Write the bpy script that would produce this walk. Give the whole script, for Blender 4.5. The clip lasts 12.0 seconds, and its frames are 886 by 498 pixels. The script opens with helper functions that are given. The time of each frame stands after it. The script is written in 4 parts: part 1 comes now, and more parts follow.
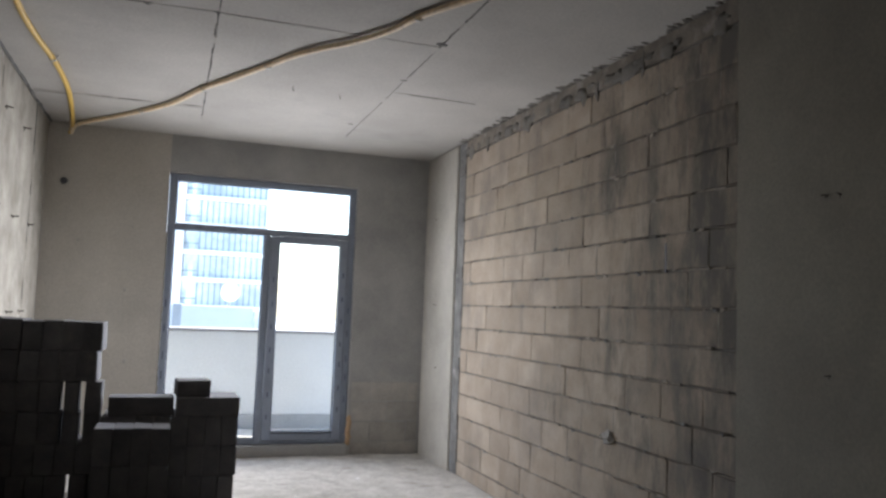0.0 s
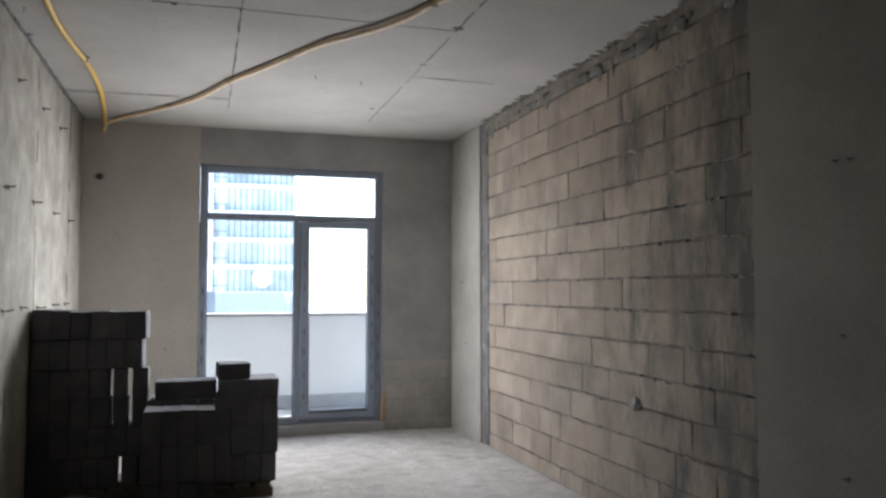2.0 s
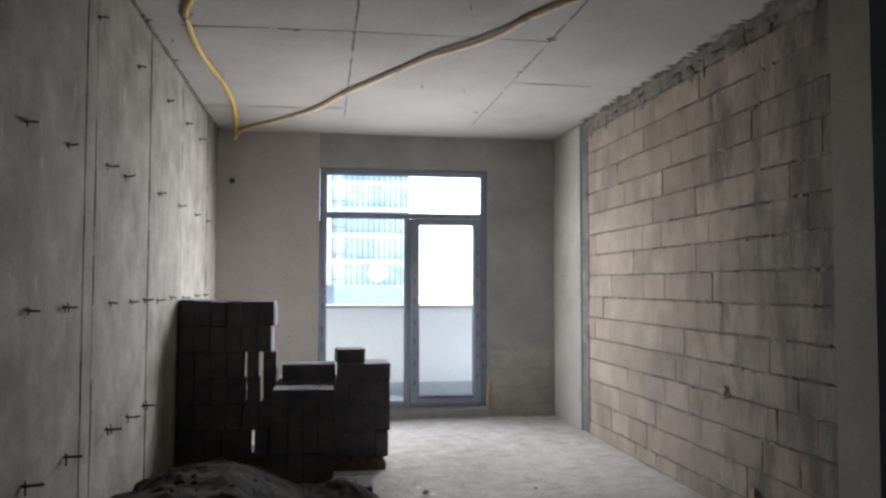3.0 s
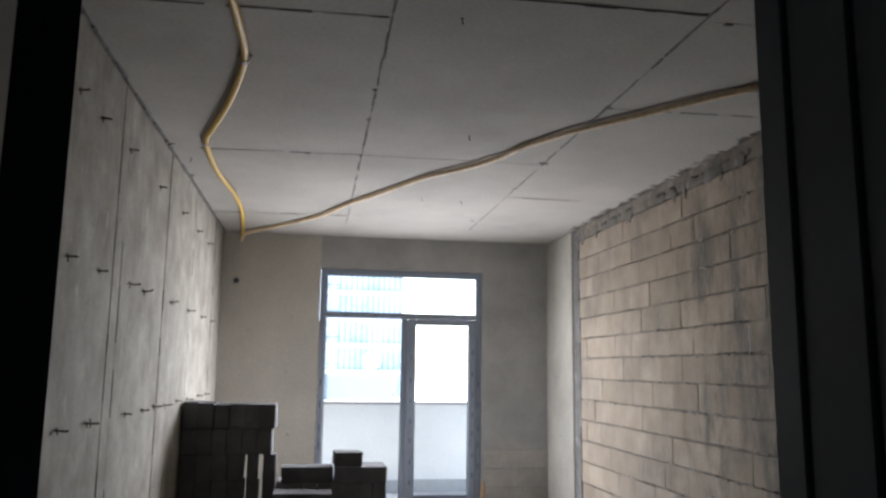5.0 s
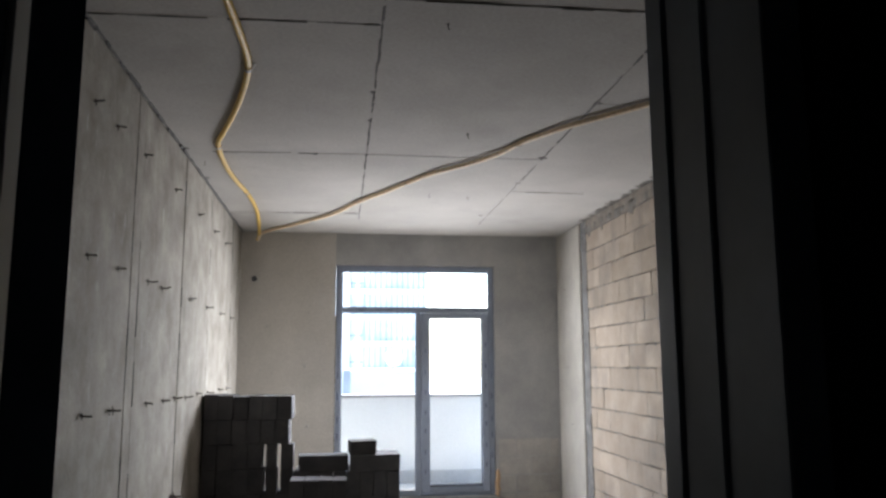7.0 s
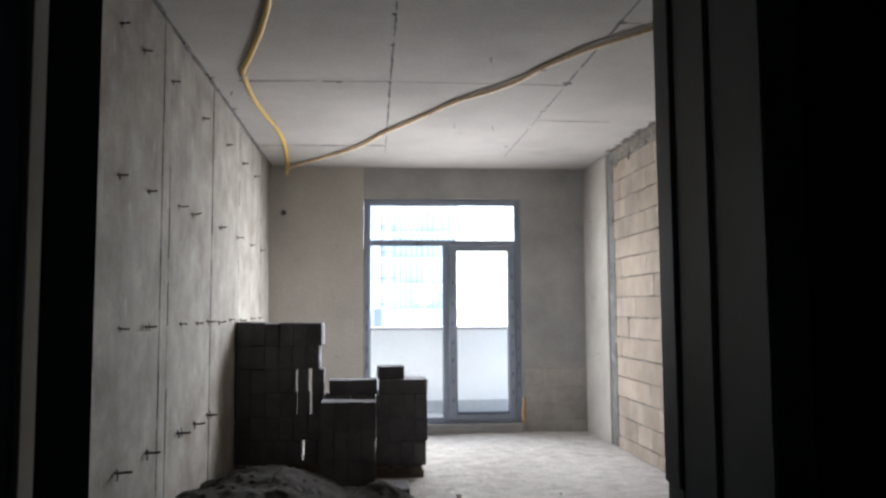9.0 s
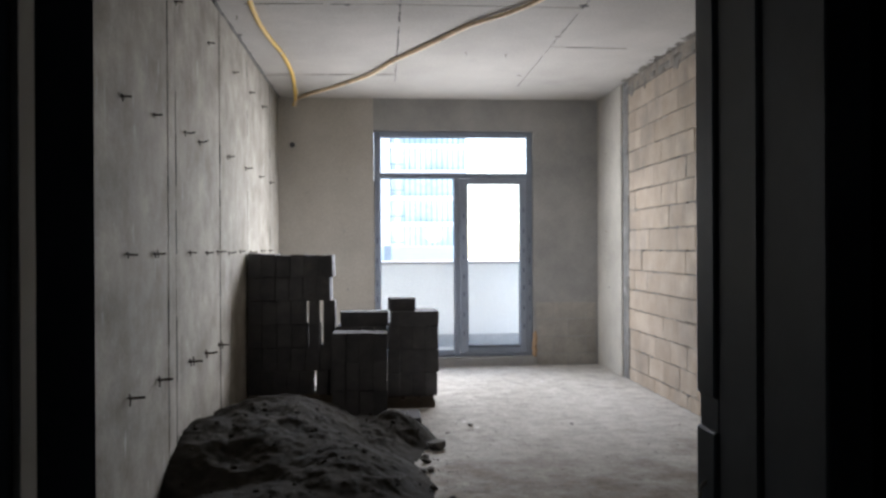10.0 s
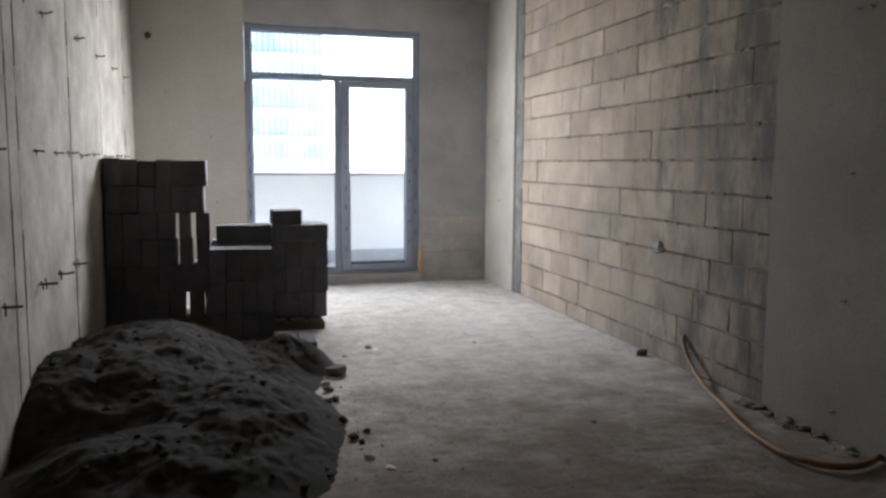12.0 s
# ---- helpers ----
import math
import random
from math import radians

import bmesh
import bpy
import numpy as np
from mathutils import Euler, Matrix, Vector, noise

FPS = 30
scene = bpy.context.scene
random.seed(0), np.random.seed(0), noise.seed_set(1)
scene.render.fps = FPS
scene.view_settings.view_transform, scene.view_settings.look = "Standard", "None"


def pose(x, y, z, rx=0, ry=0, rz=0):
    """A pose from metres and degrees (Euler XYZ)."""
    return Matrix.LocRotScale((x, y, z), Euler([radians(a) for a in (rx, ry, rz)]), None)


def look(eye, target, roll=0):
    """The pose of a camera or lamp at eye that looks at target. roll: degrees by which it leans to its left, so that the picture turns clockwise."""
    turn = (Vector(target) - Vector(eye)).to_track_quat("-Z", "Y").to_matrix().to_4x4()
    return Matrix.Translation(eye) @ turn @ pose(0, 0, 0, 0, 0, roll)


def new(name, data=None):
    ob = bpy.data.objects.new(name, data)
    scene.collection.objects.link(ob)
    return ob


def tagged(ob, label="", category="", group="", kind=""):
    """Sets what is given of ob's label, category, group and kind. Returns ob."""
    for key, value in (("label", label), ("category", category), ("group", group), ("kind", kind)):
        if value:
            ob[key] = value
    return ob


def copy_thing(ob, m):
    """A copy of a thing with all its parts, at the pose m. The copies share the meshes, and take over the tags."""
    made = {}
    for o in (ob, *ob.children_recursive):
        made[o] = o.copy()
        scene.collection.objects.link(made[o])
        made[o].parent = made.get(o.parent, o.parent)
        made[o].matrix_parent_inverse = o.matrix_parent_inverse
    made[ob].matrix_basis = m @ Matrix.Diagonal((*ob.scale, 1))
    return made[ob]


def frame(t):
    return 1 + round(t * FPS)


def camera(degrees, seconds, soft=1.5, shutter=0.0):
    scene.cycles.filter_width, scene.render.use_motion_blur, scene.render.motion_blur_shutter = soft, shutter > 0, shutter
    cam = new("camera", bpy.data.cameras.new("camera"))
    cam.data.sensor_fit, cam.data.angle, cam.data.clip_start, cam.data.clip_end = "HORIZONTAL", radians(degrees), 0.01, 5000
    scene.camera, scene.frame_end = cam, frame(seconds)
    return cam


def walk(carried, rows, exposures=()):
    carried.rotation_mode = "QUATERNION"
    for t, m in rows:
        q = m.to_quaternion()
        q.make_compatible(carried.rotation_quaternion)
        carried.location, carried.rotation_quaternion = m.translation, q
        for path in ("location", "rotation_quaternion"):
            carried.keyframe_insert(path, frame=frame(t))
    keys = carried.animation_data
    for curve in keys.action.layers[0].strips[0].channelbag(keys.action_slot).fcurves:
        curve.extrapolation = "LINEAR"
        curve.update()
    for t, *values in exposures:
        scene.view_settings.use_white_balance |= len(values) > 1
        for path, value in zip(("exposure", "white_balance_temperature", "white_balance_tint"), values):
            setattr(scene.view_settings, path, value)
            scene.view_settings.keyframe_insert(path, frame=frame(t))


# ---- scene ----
cam = camera(59.58, 12.0, soft=2.7)
PATH = [
    (0, (1.112, -7.605, 1.418), (1.769, -5.723, 1.584), 2.20),
    (0.5, (1.121, -7.591, 1.422), (1.778, -5.709, 1.585), 1.91),
    (1, (1.114, -7.583, 1.423), (1.773, -5.701, 1.575), 1.72),
    (1.5, (1.094, -7.615, 1.420), (1.750, -5.730, 1.550), 1.24),
    (2, (1.078, -7.751, 1.414), (1.670, -5.844, 1.522), -0.04),
    (2.5, (1.078, -7.977, 1.394), (1.508, -6.025, 1.480), -0.54),
    (2.7, (1.078, -8.059, 1.390), (1.416, -6.090, 1.475), -0.76),
    (4.3, (0.956, -8.469, 1.561), (1.237, -6.499, 1.763), 1.12),
    (4.5, (0.936, -8.485, 1.565), (1.224, -6.525, 1.841), 1.15),
    (5, (0.997, -8.455, 1.568), (1.316, -6.504, 1.875), 0.75),
    (5.5, (0.996, -8.445, 1.562), (1.348, -6.501, 1.870), 0.53),
    (6, (1.001, -8.480, 1.570), (1.374, -6.540, 1.881), 0.22),
    (6.5, (1.053, -8.568, 1.557), (1.417, -6.626, 1.864), -0.15),
    (6.7, (1.076, -8.626, 1.539), (1.371, -6.672, 1.844), 0.07),
    (8.5, (1.141, -8.747, 1.423), (1.347, -6.776, 1.692), -0.62),
    (9, (1.135, -8.730, 1.387), (1.318, -6.744, 1.542), -0.35),
    (9.5, (1.133, -8.699, 1.354), (1.297, -6.707, 1.410), -0.19),
    (10, (1.127, -8.642, 1.330), (1.285, -6.648, 1.327), -0.30),
    (10.5, (1.091, -8.524, 1.292), (1.251, -6.533, 1.185), -0.48),
    (11, (1.023, -8.405, 1.271), (1.201, -6.420, 1.106), -1.11),
    (11.5, (0.960, -8.239, 1.258), (1.201, -6.266, 1.039), -0.68),
    (12, (0.906, -8.078, 1.259), (1.427, -6.159, 1.042), 0.38),
]

walk(cam, [(t, look(eye, target, roll)) for t, eye, target, roll in PATH],
     [(0.0, 2.42), (2.5, 2.44), (4.5, 2.72), (6.5, 2.82), (8.5, 2.92), (9.5, 2.78), (11.0, 2.74), (12.0, 2.82)])

# ---- world, sun ----
world = bpy.data.worlds.new("sky")
scene.world = world
world.use_nodes = True
wn = world.node_tree.nodes
sky = wn.new("ShaderNodeTexSky")
sky.sky_type = 'NISHITA'
sky.sun_disc = False
SUN_UP, SUN_TURN = 66, 12
sky.sun_elevation = radians(SUN_UP)
sky.sun_rotation = radians(SUN_TURN)
sky.dust_density = 1.2
sky.air_density = 1.0
wn["Background"].inputs["Strength"].default_value = 0.15
world.node_tree.links.new(sky.outputs[0], wn["Background"].inputs["Color"])

sun_data = bpy.data.lights.new("sun", 'SUN')
sun_data.energy = 2.5
sun_data.angle = radians(2)
sun_data.color = (1.0, 0.95, 0.88)
sun = new("sun", sun_data)
SUN_FROM = Vector((math.sin(radians(SUN_TURN)) * math.cos(radians(SUN_UP)), math.cos(radians(SUN_TURN)) * math.cos(radians(SUN_UP)), math.sin(radians(SUN_UP))))
sun.matrix_world = look(SUN_FROM * 50, (0, 0, 0))



def opening_lamp(name, at, target, width, height, power, spread):
    """Daylight of the sky and of the sunlit balcony, entering by the balcony door."""
    d = bpy.data.lights.new(name, 'AREA')
    d.shape, d.size, d.size_y = 'RECTANGLE', width, height
    d.energy, d.spread, d.color = power, radians(spread), (0.965, 0.985, 1.075)
    new(name, d).matrix_world = look(at, target)


opening_lamp("door_daylight_down", (1.95, -0.26, 1.95), (1.95, -1.26, 1.15), 1.6, 0.6, 5.8, 108)
opening_lamp("door_daylight_up", (1.95, -0.24, 0.80), (1.95, -1.24, 1.85), 1.6, 0.6, 5.6, 110)
opening_lamp("door_daylight_leftward", (2.40, -0.30, 1.85), (1.40, -0.90, 1.40), 0.6, 1.4, 6.6, 95)
opening_lamp("door_daylight_rightward", (1.50, -0.30, 1.55), (2.50, -0.80, 1.25), 0.6, 1.9, 2.3, 92)

# ---- materials ----


def nodes_of(name):
    m = bpy.data.materials.new(name)
    m.use_nodes = True
    return m, m.node_tree.nodes, m.node_tree.links, m.node_tree.nodes["Principled BSDF"]


def noise_node(n, l, coord, scale, detail=4, rough=0.6, stretch=(1, 1, 1)):
    mp = n.new("ShaderNodeMapping")
    mp.inputs["Scale"].default_value = stretch
    l.new(coord, mp.inputs["Vector"])
    t = n.new("ShaderNodeTexNoise")
    t.inputs["Scale"].default_value = scale
    t.inputs["Detail"].default_value = detail
    t.inputs["Roughness"].default_value = rough
    l.new(mp.outputs[0], t.inputs["Vector"])
    return t.outputs["Fac"]


def ramp(n, l, fac, lo, hi):
    r = n.new("ShaderNodeMapRange")
    r.inputs["From Min"].default_value = lo
    r.inputs["From Max"].default_value = hi
    l.new(fac, r.inputs["Value"])
    return r.outputs["Result"]


def mix(n, l, fac, a, b, blend='MIX'):
    m = n.new("ShaderNodeMix")
    m.data_type = 'RGBA'
    m.blend_type = blend
    for sock, v in ((m.inputs["Factor"], fac), (m.inputs["A"], a), (m.inputs["B"], b)):
        if isinstance(v, (int, float)):
            sock.default_value = v
        elif isinstance(v, tuple):
            sock.default_value = (*v, 1.0)
        else:
            l.new(v, sock)
    return m.outputs["Result"]


def rough_surface(name, base, second, stain, stain_at=(0.6, 0.75), stain_scale=1.3, stain_stretch=(1, 1, 1),
                  mottle=2.2, grain=60.0, bump=0.25, bump_dist=0.004, roughness=0.9, per_object=0.0, pits=0.0,
                  fade=1.0):
    """Mineral surface: mottling, grain, stains with a shape of their own, pits, relief."""
    m, n, l, b = nodes_of(name)
    pos = n.new("ShaderNodeNewGeometry").outputs["Position"]
    big = noise_node(n, l, pos, mottle, 5, 0.62)
    col = mix(n, l, ramp(n, l, big, 0.35, 0.68), base, second)
    fine = noise_node(n, l, pos, grain, 3, 0.7)
    col = mix(n, l, 0.35, col, mix(n, l, ramp(n, l, fine, 0.25, 0.75), (0.55, 0.55, 0.55), (1.25, 1.25, 1.25)), 'MULTIPLY')
    st = ramp(n, l, noise_node(n, l, pos, stain_scale, 6, 0.65, stain_stretch), *stain_at)
    sm = n.new("ShaderNodeMath")
    sm.operation = 'MULTIPLY'
    sm.inputs[1].default_value = fade
    l.new(st, sm.inputs[0])
    col = mix(n, l, sm.outputs[0], col, stain)
    if per_object:
        info = n.new("ShaderNodeObjectInfo")
        v = ramp(n, l, info.outputs["Random"], 0, 1)
        mr = n.new("ShaderNodeMapRange")
        mr.inputs["To Min"].default_value = 1 - per_object
        mr.inputs["To Max"].default_value = 1 + per_object
        l.new(v, mr.inputs["Value"])
        comb = n.new("ShaderNodeCombineColor")
        for k in range(3):
            l.new(mr.outputs[0], comb.inputs[k])
        col = mix(n, l, 1.0, col, comb.outputs[0], 'MULTIPLY')
    height = mix(n, l, 0.5, fine, big)
    if pits:
        vor = n.new("ShaderNodeTexVoronoi")
        vor.inputs["Scale"].default_value = 34
        l.new(pos, vor.inputs["Vector"])
        pit = ramp(n, l, vor.outputs["Distance"], 0.05, 0.16)
        col = mix(n, l, pits, col, mix(n, l, pit, (0.35, 0.35, 0.35), (1.0, 1.0, 1.0)), 'MULTIPLY')
        height = mix(n, l, 0.6, height, pit)
    l.new(col, b.inputs["Base Color"])
    b.inputs["Roughness"].default_value = roughness
    b.inputs["Specular IOR Level"].default_value = 0.3
    bp = n.new("ShaderNodeBump")
    bp.inputs["Strength"].default_value = bump
    bp.inputs["Distance"].default_value = bump_dist
    l.new(height, bp.inputs["Height"])
    l.new(bp.outputs[0], b.inputs["Normal"])
    return m


def plain(name, col, roughness=0.5, metal=0.0, wear=0.12, scale=25.0, bump=0.0):
    m, n, l, b = nodes_of(name)
    pos = n.new("ShaderNodeNewGeometry").outputs["Position"]
    f = noise_node(n, l, pos, scale, 4, 0.65)
    dark = tuple(c * (1 - wear) for c in col)
    light = tuple(min(1, c * (1 + wear)) for c in col)
    l.new(mix(n, l, ramp(n, l, f, 0.3, 0.7), dark, light), b.inputs["Base Color"])
    rr = n.new("ShaderNodeMapRange")
    rr.inputs["To Min"].default_value = max(0.02, roughness - 0.08)
    rr.inputs["To Max"].default_value = min(1, roughness + 0.08)
    l.new(f, rr.inputs["Value"])
    l.new(rr.outputs[0], b.inputs["Roughness"])
    b.inputs["Metallic"].default_value = metal
    if bump:
        bp = n.new("ShaderNodeBump")
        bp.inputs["Strength"].default_value = bump
        bp.inputs["Distance"].default_value = 0.002
        l.new(f, bp.inputs["Height"])
        l.new(bp.outputs[0], b.inputs["Normal"])
    return m


M_WALL = rough_surface("cast_concrete_wall", (0.245, 0.224, 0.186), (0.43, 0.40, 0.348), (0.62, 0.60, 0.56), (0.61, 0.70), 9.0,
                       (1, 1.7, 0.38), 3.4, 45, 0.35, 0.006, 0.88, 0.08, 0.25, 0.6)
M_CEIL = rough_surface("cast_concrete_ceiling", (0.365, 0.345, 0.312), (0.46, 0.437, 0.398), (0.275, 0.26, 0.236), (0.58, 0.78), 1.1,
                       (1, 1, 1), 0.9, 50, 0.12, 0.003, 0.9, 0.0, 0.1, 0.6)
M_COLUMN = rough_surface("cast_concrete_column", (0.46, 0.435, 0.39), (0.56, 0.53, 0.48), (0.35, 0.335, 0.305), (0.62, 0.8), 1.6,
                         (1, 1, 0.4), 1.2, 60, 0.15, 0.003, 0.9, 0.0, 0.12, 0.5)
# Darkened copy of the column concrete; less light at the near end is painted in.
M_NEARCOL = rough_surface("cast_concrete_dimmed_column", (0.205, 0.188, 0.155), (0.265, 0.244, 0.202), (0.155, 0.143, 0.12), (0.6, 0.8), 1.6,
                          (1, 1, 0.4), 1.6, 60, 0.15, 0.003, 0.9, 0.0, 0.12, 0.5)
M_FARCOL = rough_surface("cast_concrete_far_column", (0.35, 0.328, 0.285), (0.45, 0.423, 0.372), (0.26, 0.245, 0.215), (0.58, 0.74), 2.4,
                         (1, 1, 0.5), 2.4, 55, 0.25, 0.004, 0.9, 0.0, 0.25, 0.6)
M_BLOCK = rough_surface("pumice_block", (0.31, 0.252, 0.194), (0.395, 0.33, 0.26), (0.17, 0.155, 0.14), (0.53, 0.70), 2.1,
                        (1, 1, 0.6), 4.5, 90, 0.8, 0.009, 0.96, 0.13, 0.45, 0.6)
bn, bl = M_BLOCK.node_tree.nodes, M_BLOCK.node_tree.links
bb = bn["Principled BSDF"]
dry = bb.inputs["Base Color"].links[0].from_socket
bpos = bn.new("ShaderNodeNewGeometry").outputs["Position"]
bsep = bn.new("ShaderNodeSeparateXYZ")
bl.new(bpos, bsep.inputs[0])
spill = bn.new("ShaderNodeMath")
spill.operation = 'MULTIPLY_ADD'
spill.inputs[1].default_value = -0.13
spill.inputs[2].default_value = -0.42
bl.new(bsep.outputs["Y"], spill.inputs[0])
spill_sum = bn.new("ShaderNodeMath")
spill_sum.operation = 'ADD'
bl.new(spill.outputs[0], spill_sum.inputs[0])
bl.new(noise_node(bn, bl, bpos, 3.4, 7, 0.7, (1, 1.3, 0.45)), spill_sum.inputs[1])
bl.new(mix(bn, bl, ramp(bn, bl, spill_sum.outputs[0], 0.52, 0.72), dry, (0.13, 0.12, 0.104)), bb.inputs["Base Color"])
M_MORTAR = rough_surface("grey_mortar", (0.14, 0.13, 0.115), (0.225, 0.21, 0.185), (0.36, 0.34, 0.31), (0.6, 0.75), 4.0,
                         (1, 1, 1), 6.0, 80, 0.7, 0.008, 0.95, 0.0, 0.3, 0.6)
M_BEDJOINT = rough_surface("bed_mortar", (0.15, 0.13, 0.108), (0.28, 0.245, 0.20), (0.34, 0.32, 0.29), (0.55, 0.7), 5.0,
                           (1, 1, 1), 6.0, 80, 0.6, 0.005, 0.95)
M_SMEAR = rough_surface("mortar_smear", (0.26, 0.235, 0.20), (0.36, 0.32, 0.27), (0.19, 0.175, 0.155), (0.5, 0.7), 9.0,
                        (1, 1, 0.5), 14.0, 90, 0.5, 0.004, 0.95)
M_FARBLOCK = rough_surface("washed_block", (0.35, 0.335, 0.31), (0.45, 0.425, 0.385), (0.29, 0.28, 0.265), (0.55, 0.7), 3.0,
                          (1, 1, 1), 5.0, 80, 0.5, 0.005, 0.95, 0.12)
M_JOINT = rough_surface("joint_fin", (0.12, 0.118, 0.112), (0.22, 0.215, 0.205), (0.32, 0.31, 0.29), (0.58, 0.7), 7.0,
                        (1, 1, 1), 9.0, 80, 0.5, 0.004, 0.95)
M_RENDERED = rough_surface("mortar_washed_wall", (0.34, 0.34, 0.335), (0.45, 0.445, 0.43), (0.5, 0.47, 0.43), (0.6, 0.8), 2.6,
                           (1, 1, 0.8), 2.0, 70, 0.35, 0.005, 0.93, 0.0, 0.2, 0.6)
M_FLOOR = rough_surface("dusty_screed", (0.40, 0.38, 0.345), (0.53, 0.51, 0.47), (0.27, 0.25, 0.225), (0.56, 0.66), 3.6,
                        (1, 1.6, 1), 6.5, 34, 1.0, 0.02, 0.93, 0.0, 0.25, 0.6)
# Brown tracked dirt; its gradient also paints the floor's dimming away from the daylight.
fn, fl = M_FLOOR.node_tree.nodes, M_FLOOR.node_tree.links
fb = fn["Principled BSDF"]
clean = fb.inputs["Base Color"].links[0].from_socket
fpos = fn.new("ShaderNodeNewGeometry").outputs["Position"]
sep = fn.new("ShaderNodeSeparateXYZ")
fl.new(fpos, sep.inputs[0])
far_shade = fn.new("ShaderNodeMath")
far_shade.operation = 'MULTIPLY_ADD'
far_shade.inputs[1].default_value = -0.16
far_shade.inputs[2].default_value = -0.62
fl.new(sep.outputs["Y"], far_shade.inputs[0])
dirt_shade = fn.new("ShaderNodeMath")
dirt_shade.operation = 'ADD'
fl.new(far_shade.outputs[0], dirt_shade.inputs[0])
fl.new(noise_node(fn, fl, fpos, 2.6, 8, 0.72), dirt_shade.inputs[1])
fl.new(mix(fn, fl, ramp(fn, fl, dirt_shade.outputs[0], 0.42, 0.74), clean, (0.19, 0.157, 0.125)), fb.inputs["Base Color"])
M_SAND = rough_surface("dark_sand", (0.020, 0.017, 0.013), (0.032, 0.027, 0.020), (0.12, 0.098, 0.07), (0.64, 0.76), 3.5,
                       (1, 1, 1), 6.0, 130, 0.9, 0.012, 0.98, 0.0, 0.0, 0.5)
# Pumice darkened in colour for the backlit faces of the stacks.
M_STACK = rough_surface("backlit_pumice_block", (0.085, 0.084, 0.09), (0.13, 0.127, 0.13), (0.19, 0.175, 0.155), (0.62, 0.78), 5.0,
                        (1, 1, 1), 6.0, 110, 0.7, 0.006, 0.97, 0.15, 0.4, 0.6)
M_RUBBLE = rough_surface("mortar_rubble", (0.38, 0.365, 0.34), (0.48, 0.46, 0.43), (0.3, 0.285, 0.265), (0.55, 0.7), 8.0,
                         (1, 1, 1), 8.0, 110, 0.5, 0.004, 0.95, 0.2)
M_DARKSTONE = rough_surface("dark_lump", (0.10, 0.095, 0.09), (0.17, 0.16, 0.15), (0.2, 0.19, 0.17), (0.55, 0.7), 8.0,
                            (1, 1, 1), 8.0, 110, 0.5, 0.004, 0.95)
M_FACADE = rough_surface("white_render", (0.74, 0.74, 0.73), (0.82, 0.82, 0.81), (0.62, 0.61, 0.59), (0.65, 0.85), 0.9,
                         (1, 1, 0.4), 0.6, 60, 0.1, 0.002, 0.85, 0.0, 0.0, 0.5)
M_BALFLOOR = rough_surface("balcony_screed", (0.55, 0.54, 0.52), (0.64, 0.63, 0.61), (0.45, 0.44, 0.42), (0.6, 0.8), 1.4,
                           (1, 1, 1), 1.7, 60, 0.3, 0.004, 0.9)
M_SKIRT = rough_surface("grey_skirting", (0.42, 0.42, 0.42), (0.5, 0.5, 0.5), (0.36, 0.36, 0.36), (0.6, 0.8), 2.0,
                        (1, 1, 1), 3.0, 60, 0.2, 0.003, 0.85)
# Dark colour stands for missing light in corridor and recess; it absorbs bounce too.
M_CORRIDOR = rough_surface("unlit_corridor_colour", (0.11, 0.107, 0.10), (0.14, 0.135, 0.125), (0.09, 0.087, 0.084), (0.6, 0.8), 1.0,
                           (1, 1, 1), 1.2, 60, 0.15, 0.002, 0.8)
M_PVC = plain("film_covered_plastic", (0.27, 0.31, 0.38), 0.42, 0.0, 0.08, 9)
M_PVC_DARK = plain("grey_gasket", (0.06, 0.065, 0.075), 0.6)
M_MARK = plain("printed_mark", (0.10, 0.12, 0.18), 0.6)
M_CAP = plain("parapet_cap_metal", (0.30, 0.30, 0.31), 0.45, 0.3)
M_STEEL = plain("dark_painted_steel", (0.028, 0.038, 0.052), 0.6, 0.0, 0.15, 5)
M_STEEL.node_tree.nodes["Principled BSDF"].inputs["Specular IOR Level"].default_value = 0.0
# Paler copy of the frame steel; faint light on the lock side painted in.
M_LITSTEEL = plain("lightened_steel", (0.15, 0.19, 0.245), 0.45, 0.0, 0.15, 5)
M_STRIP = plain("brushed_strip", (0.82, 0.84, 0.83), 0.36, 0.3, 0.04, 1.5)
M_HOSE_PALE = plain("dusty_yellow_conduit", (0.72, 0.57, 0.38), 0.6, 0.0, 0.2, 30, 0.2)
M_HOSE = plain("yellow_conduit", (0.66, 0.43, 0.09), 0.5, 0.0, 0.18, 40, 0.2)
M_HOSE_OLD = plain("dusty_orange_conduit", (0.20, 0.105, 0.035), 0.6, 0.0, 0.25, 40, 0.2)
M_CLIP = plain("grey_clip", (0.45, 0.43, 0.40), 0.6)
M_WIRE = plain("rusty_tie_wire", (0.035, 0.027, 0.022), 0.75, 0.3, 0.3, 60)
M_FOAM = plain("orange_foam", (0.48, 0.33, 0.20), 0.9, 0.0, 0.2, 40, 0.5)
M_TOWERGLASS = plain("tower_glass", (0.63, 0.70, 0.73), 0.25, 0.0, 0.35, 0.25)
M_MULLION = plain("tower_mullion", (0.26, 0.33, 0.37), 0.5)
M_WOOD = plain("pallet_wood", (0.085, 0.066, 0.048), 0.85, 0.0, 0.3, 12, 0.3)

M_GLASS, gn, gl, gb = nodes_of("window_glass")
gb.inputs["Base Color"].default_value = (0.97, 0.99, 1.0, 1)
gb.inputs["Transmission Weight"].default_value = 1.0
gb.inputs["Roughness"].default_value = 0.0
gb.inputs["IOR"].default_value = 1.02

# ---- mesh helpers ----
RNG = random.Random(7)


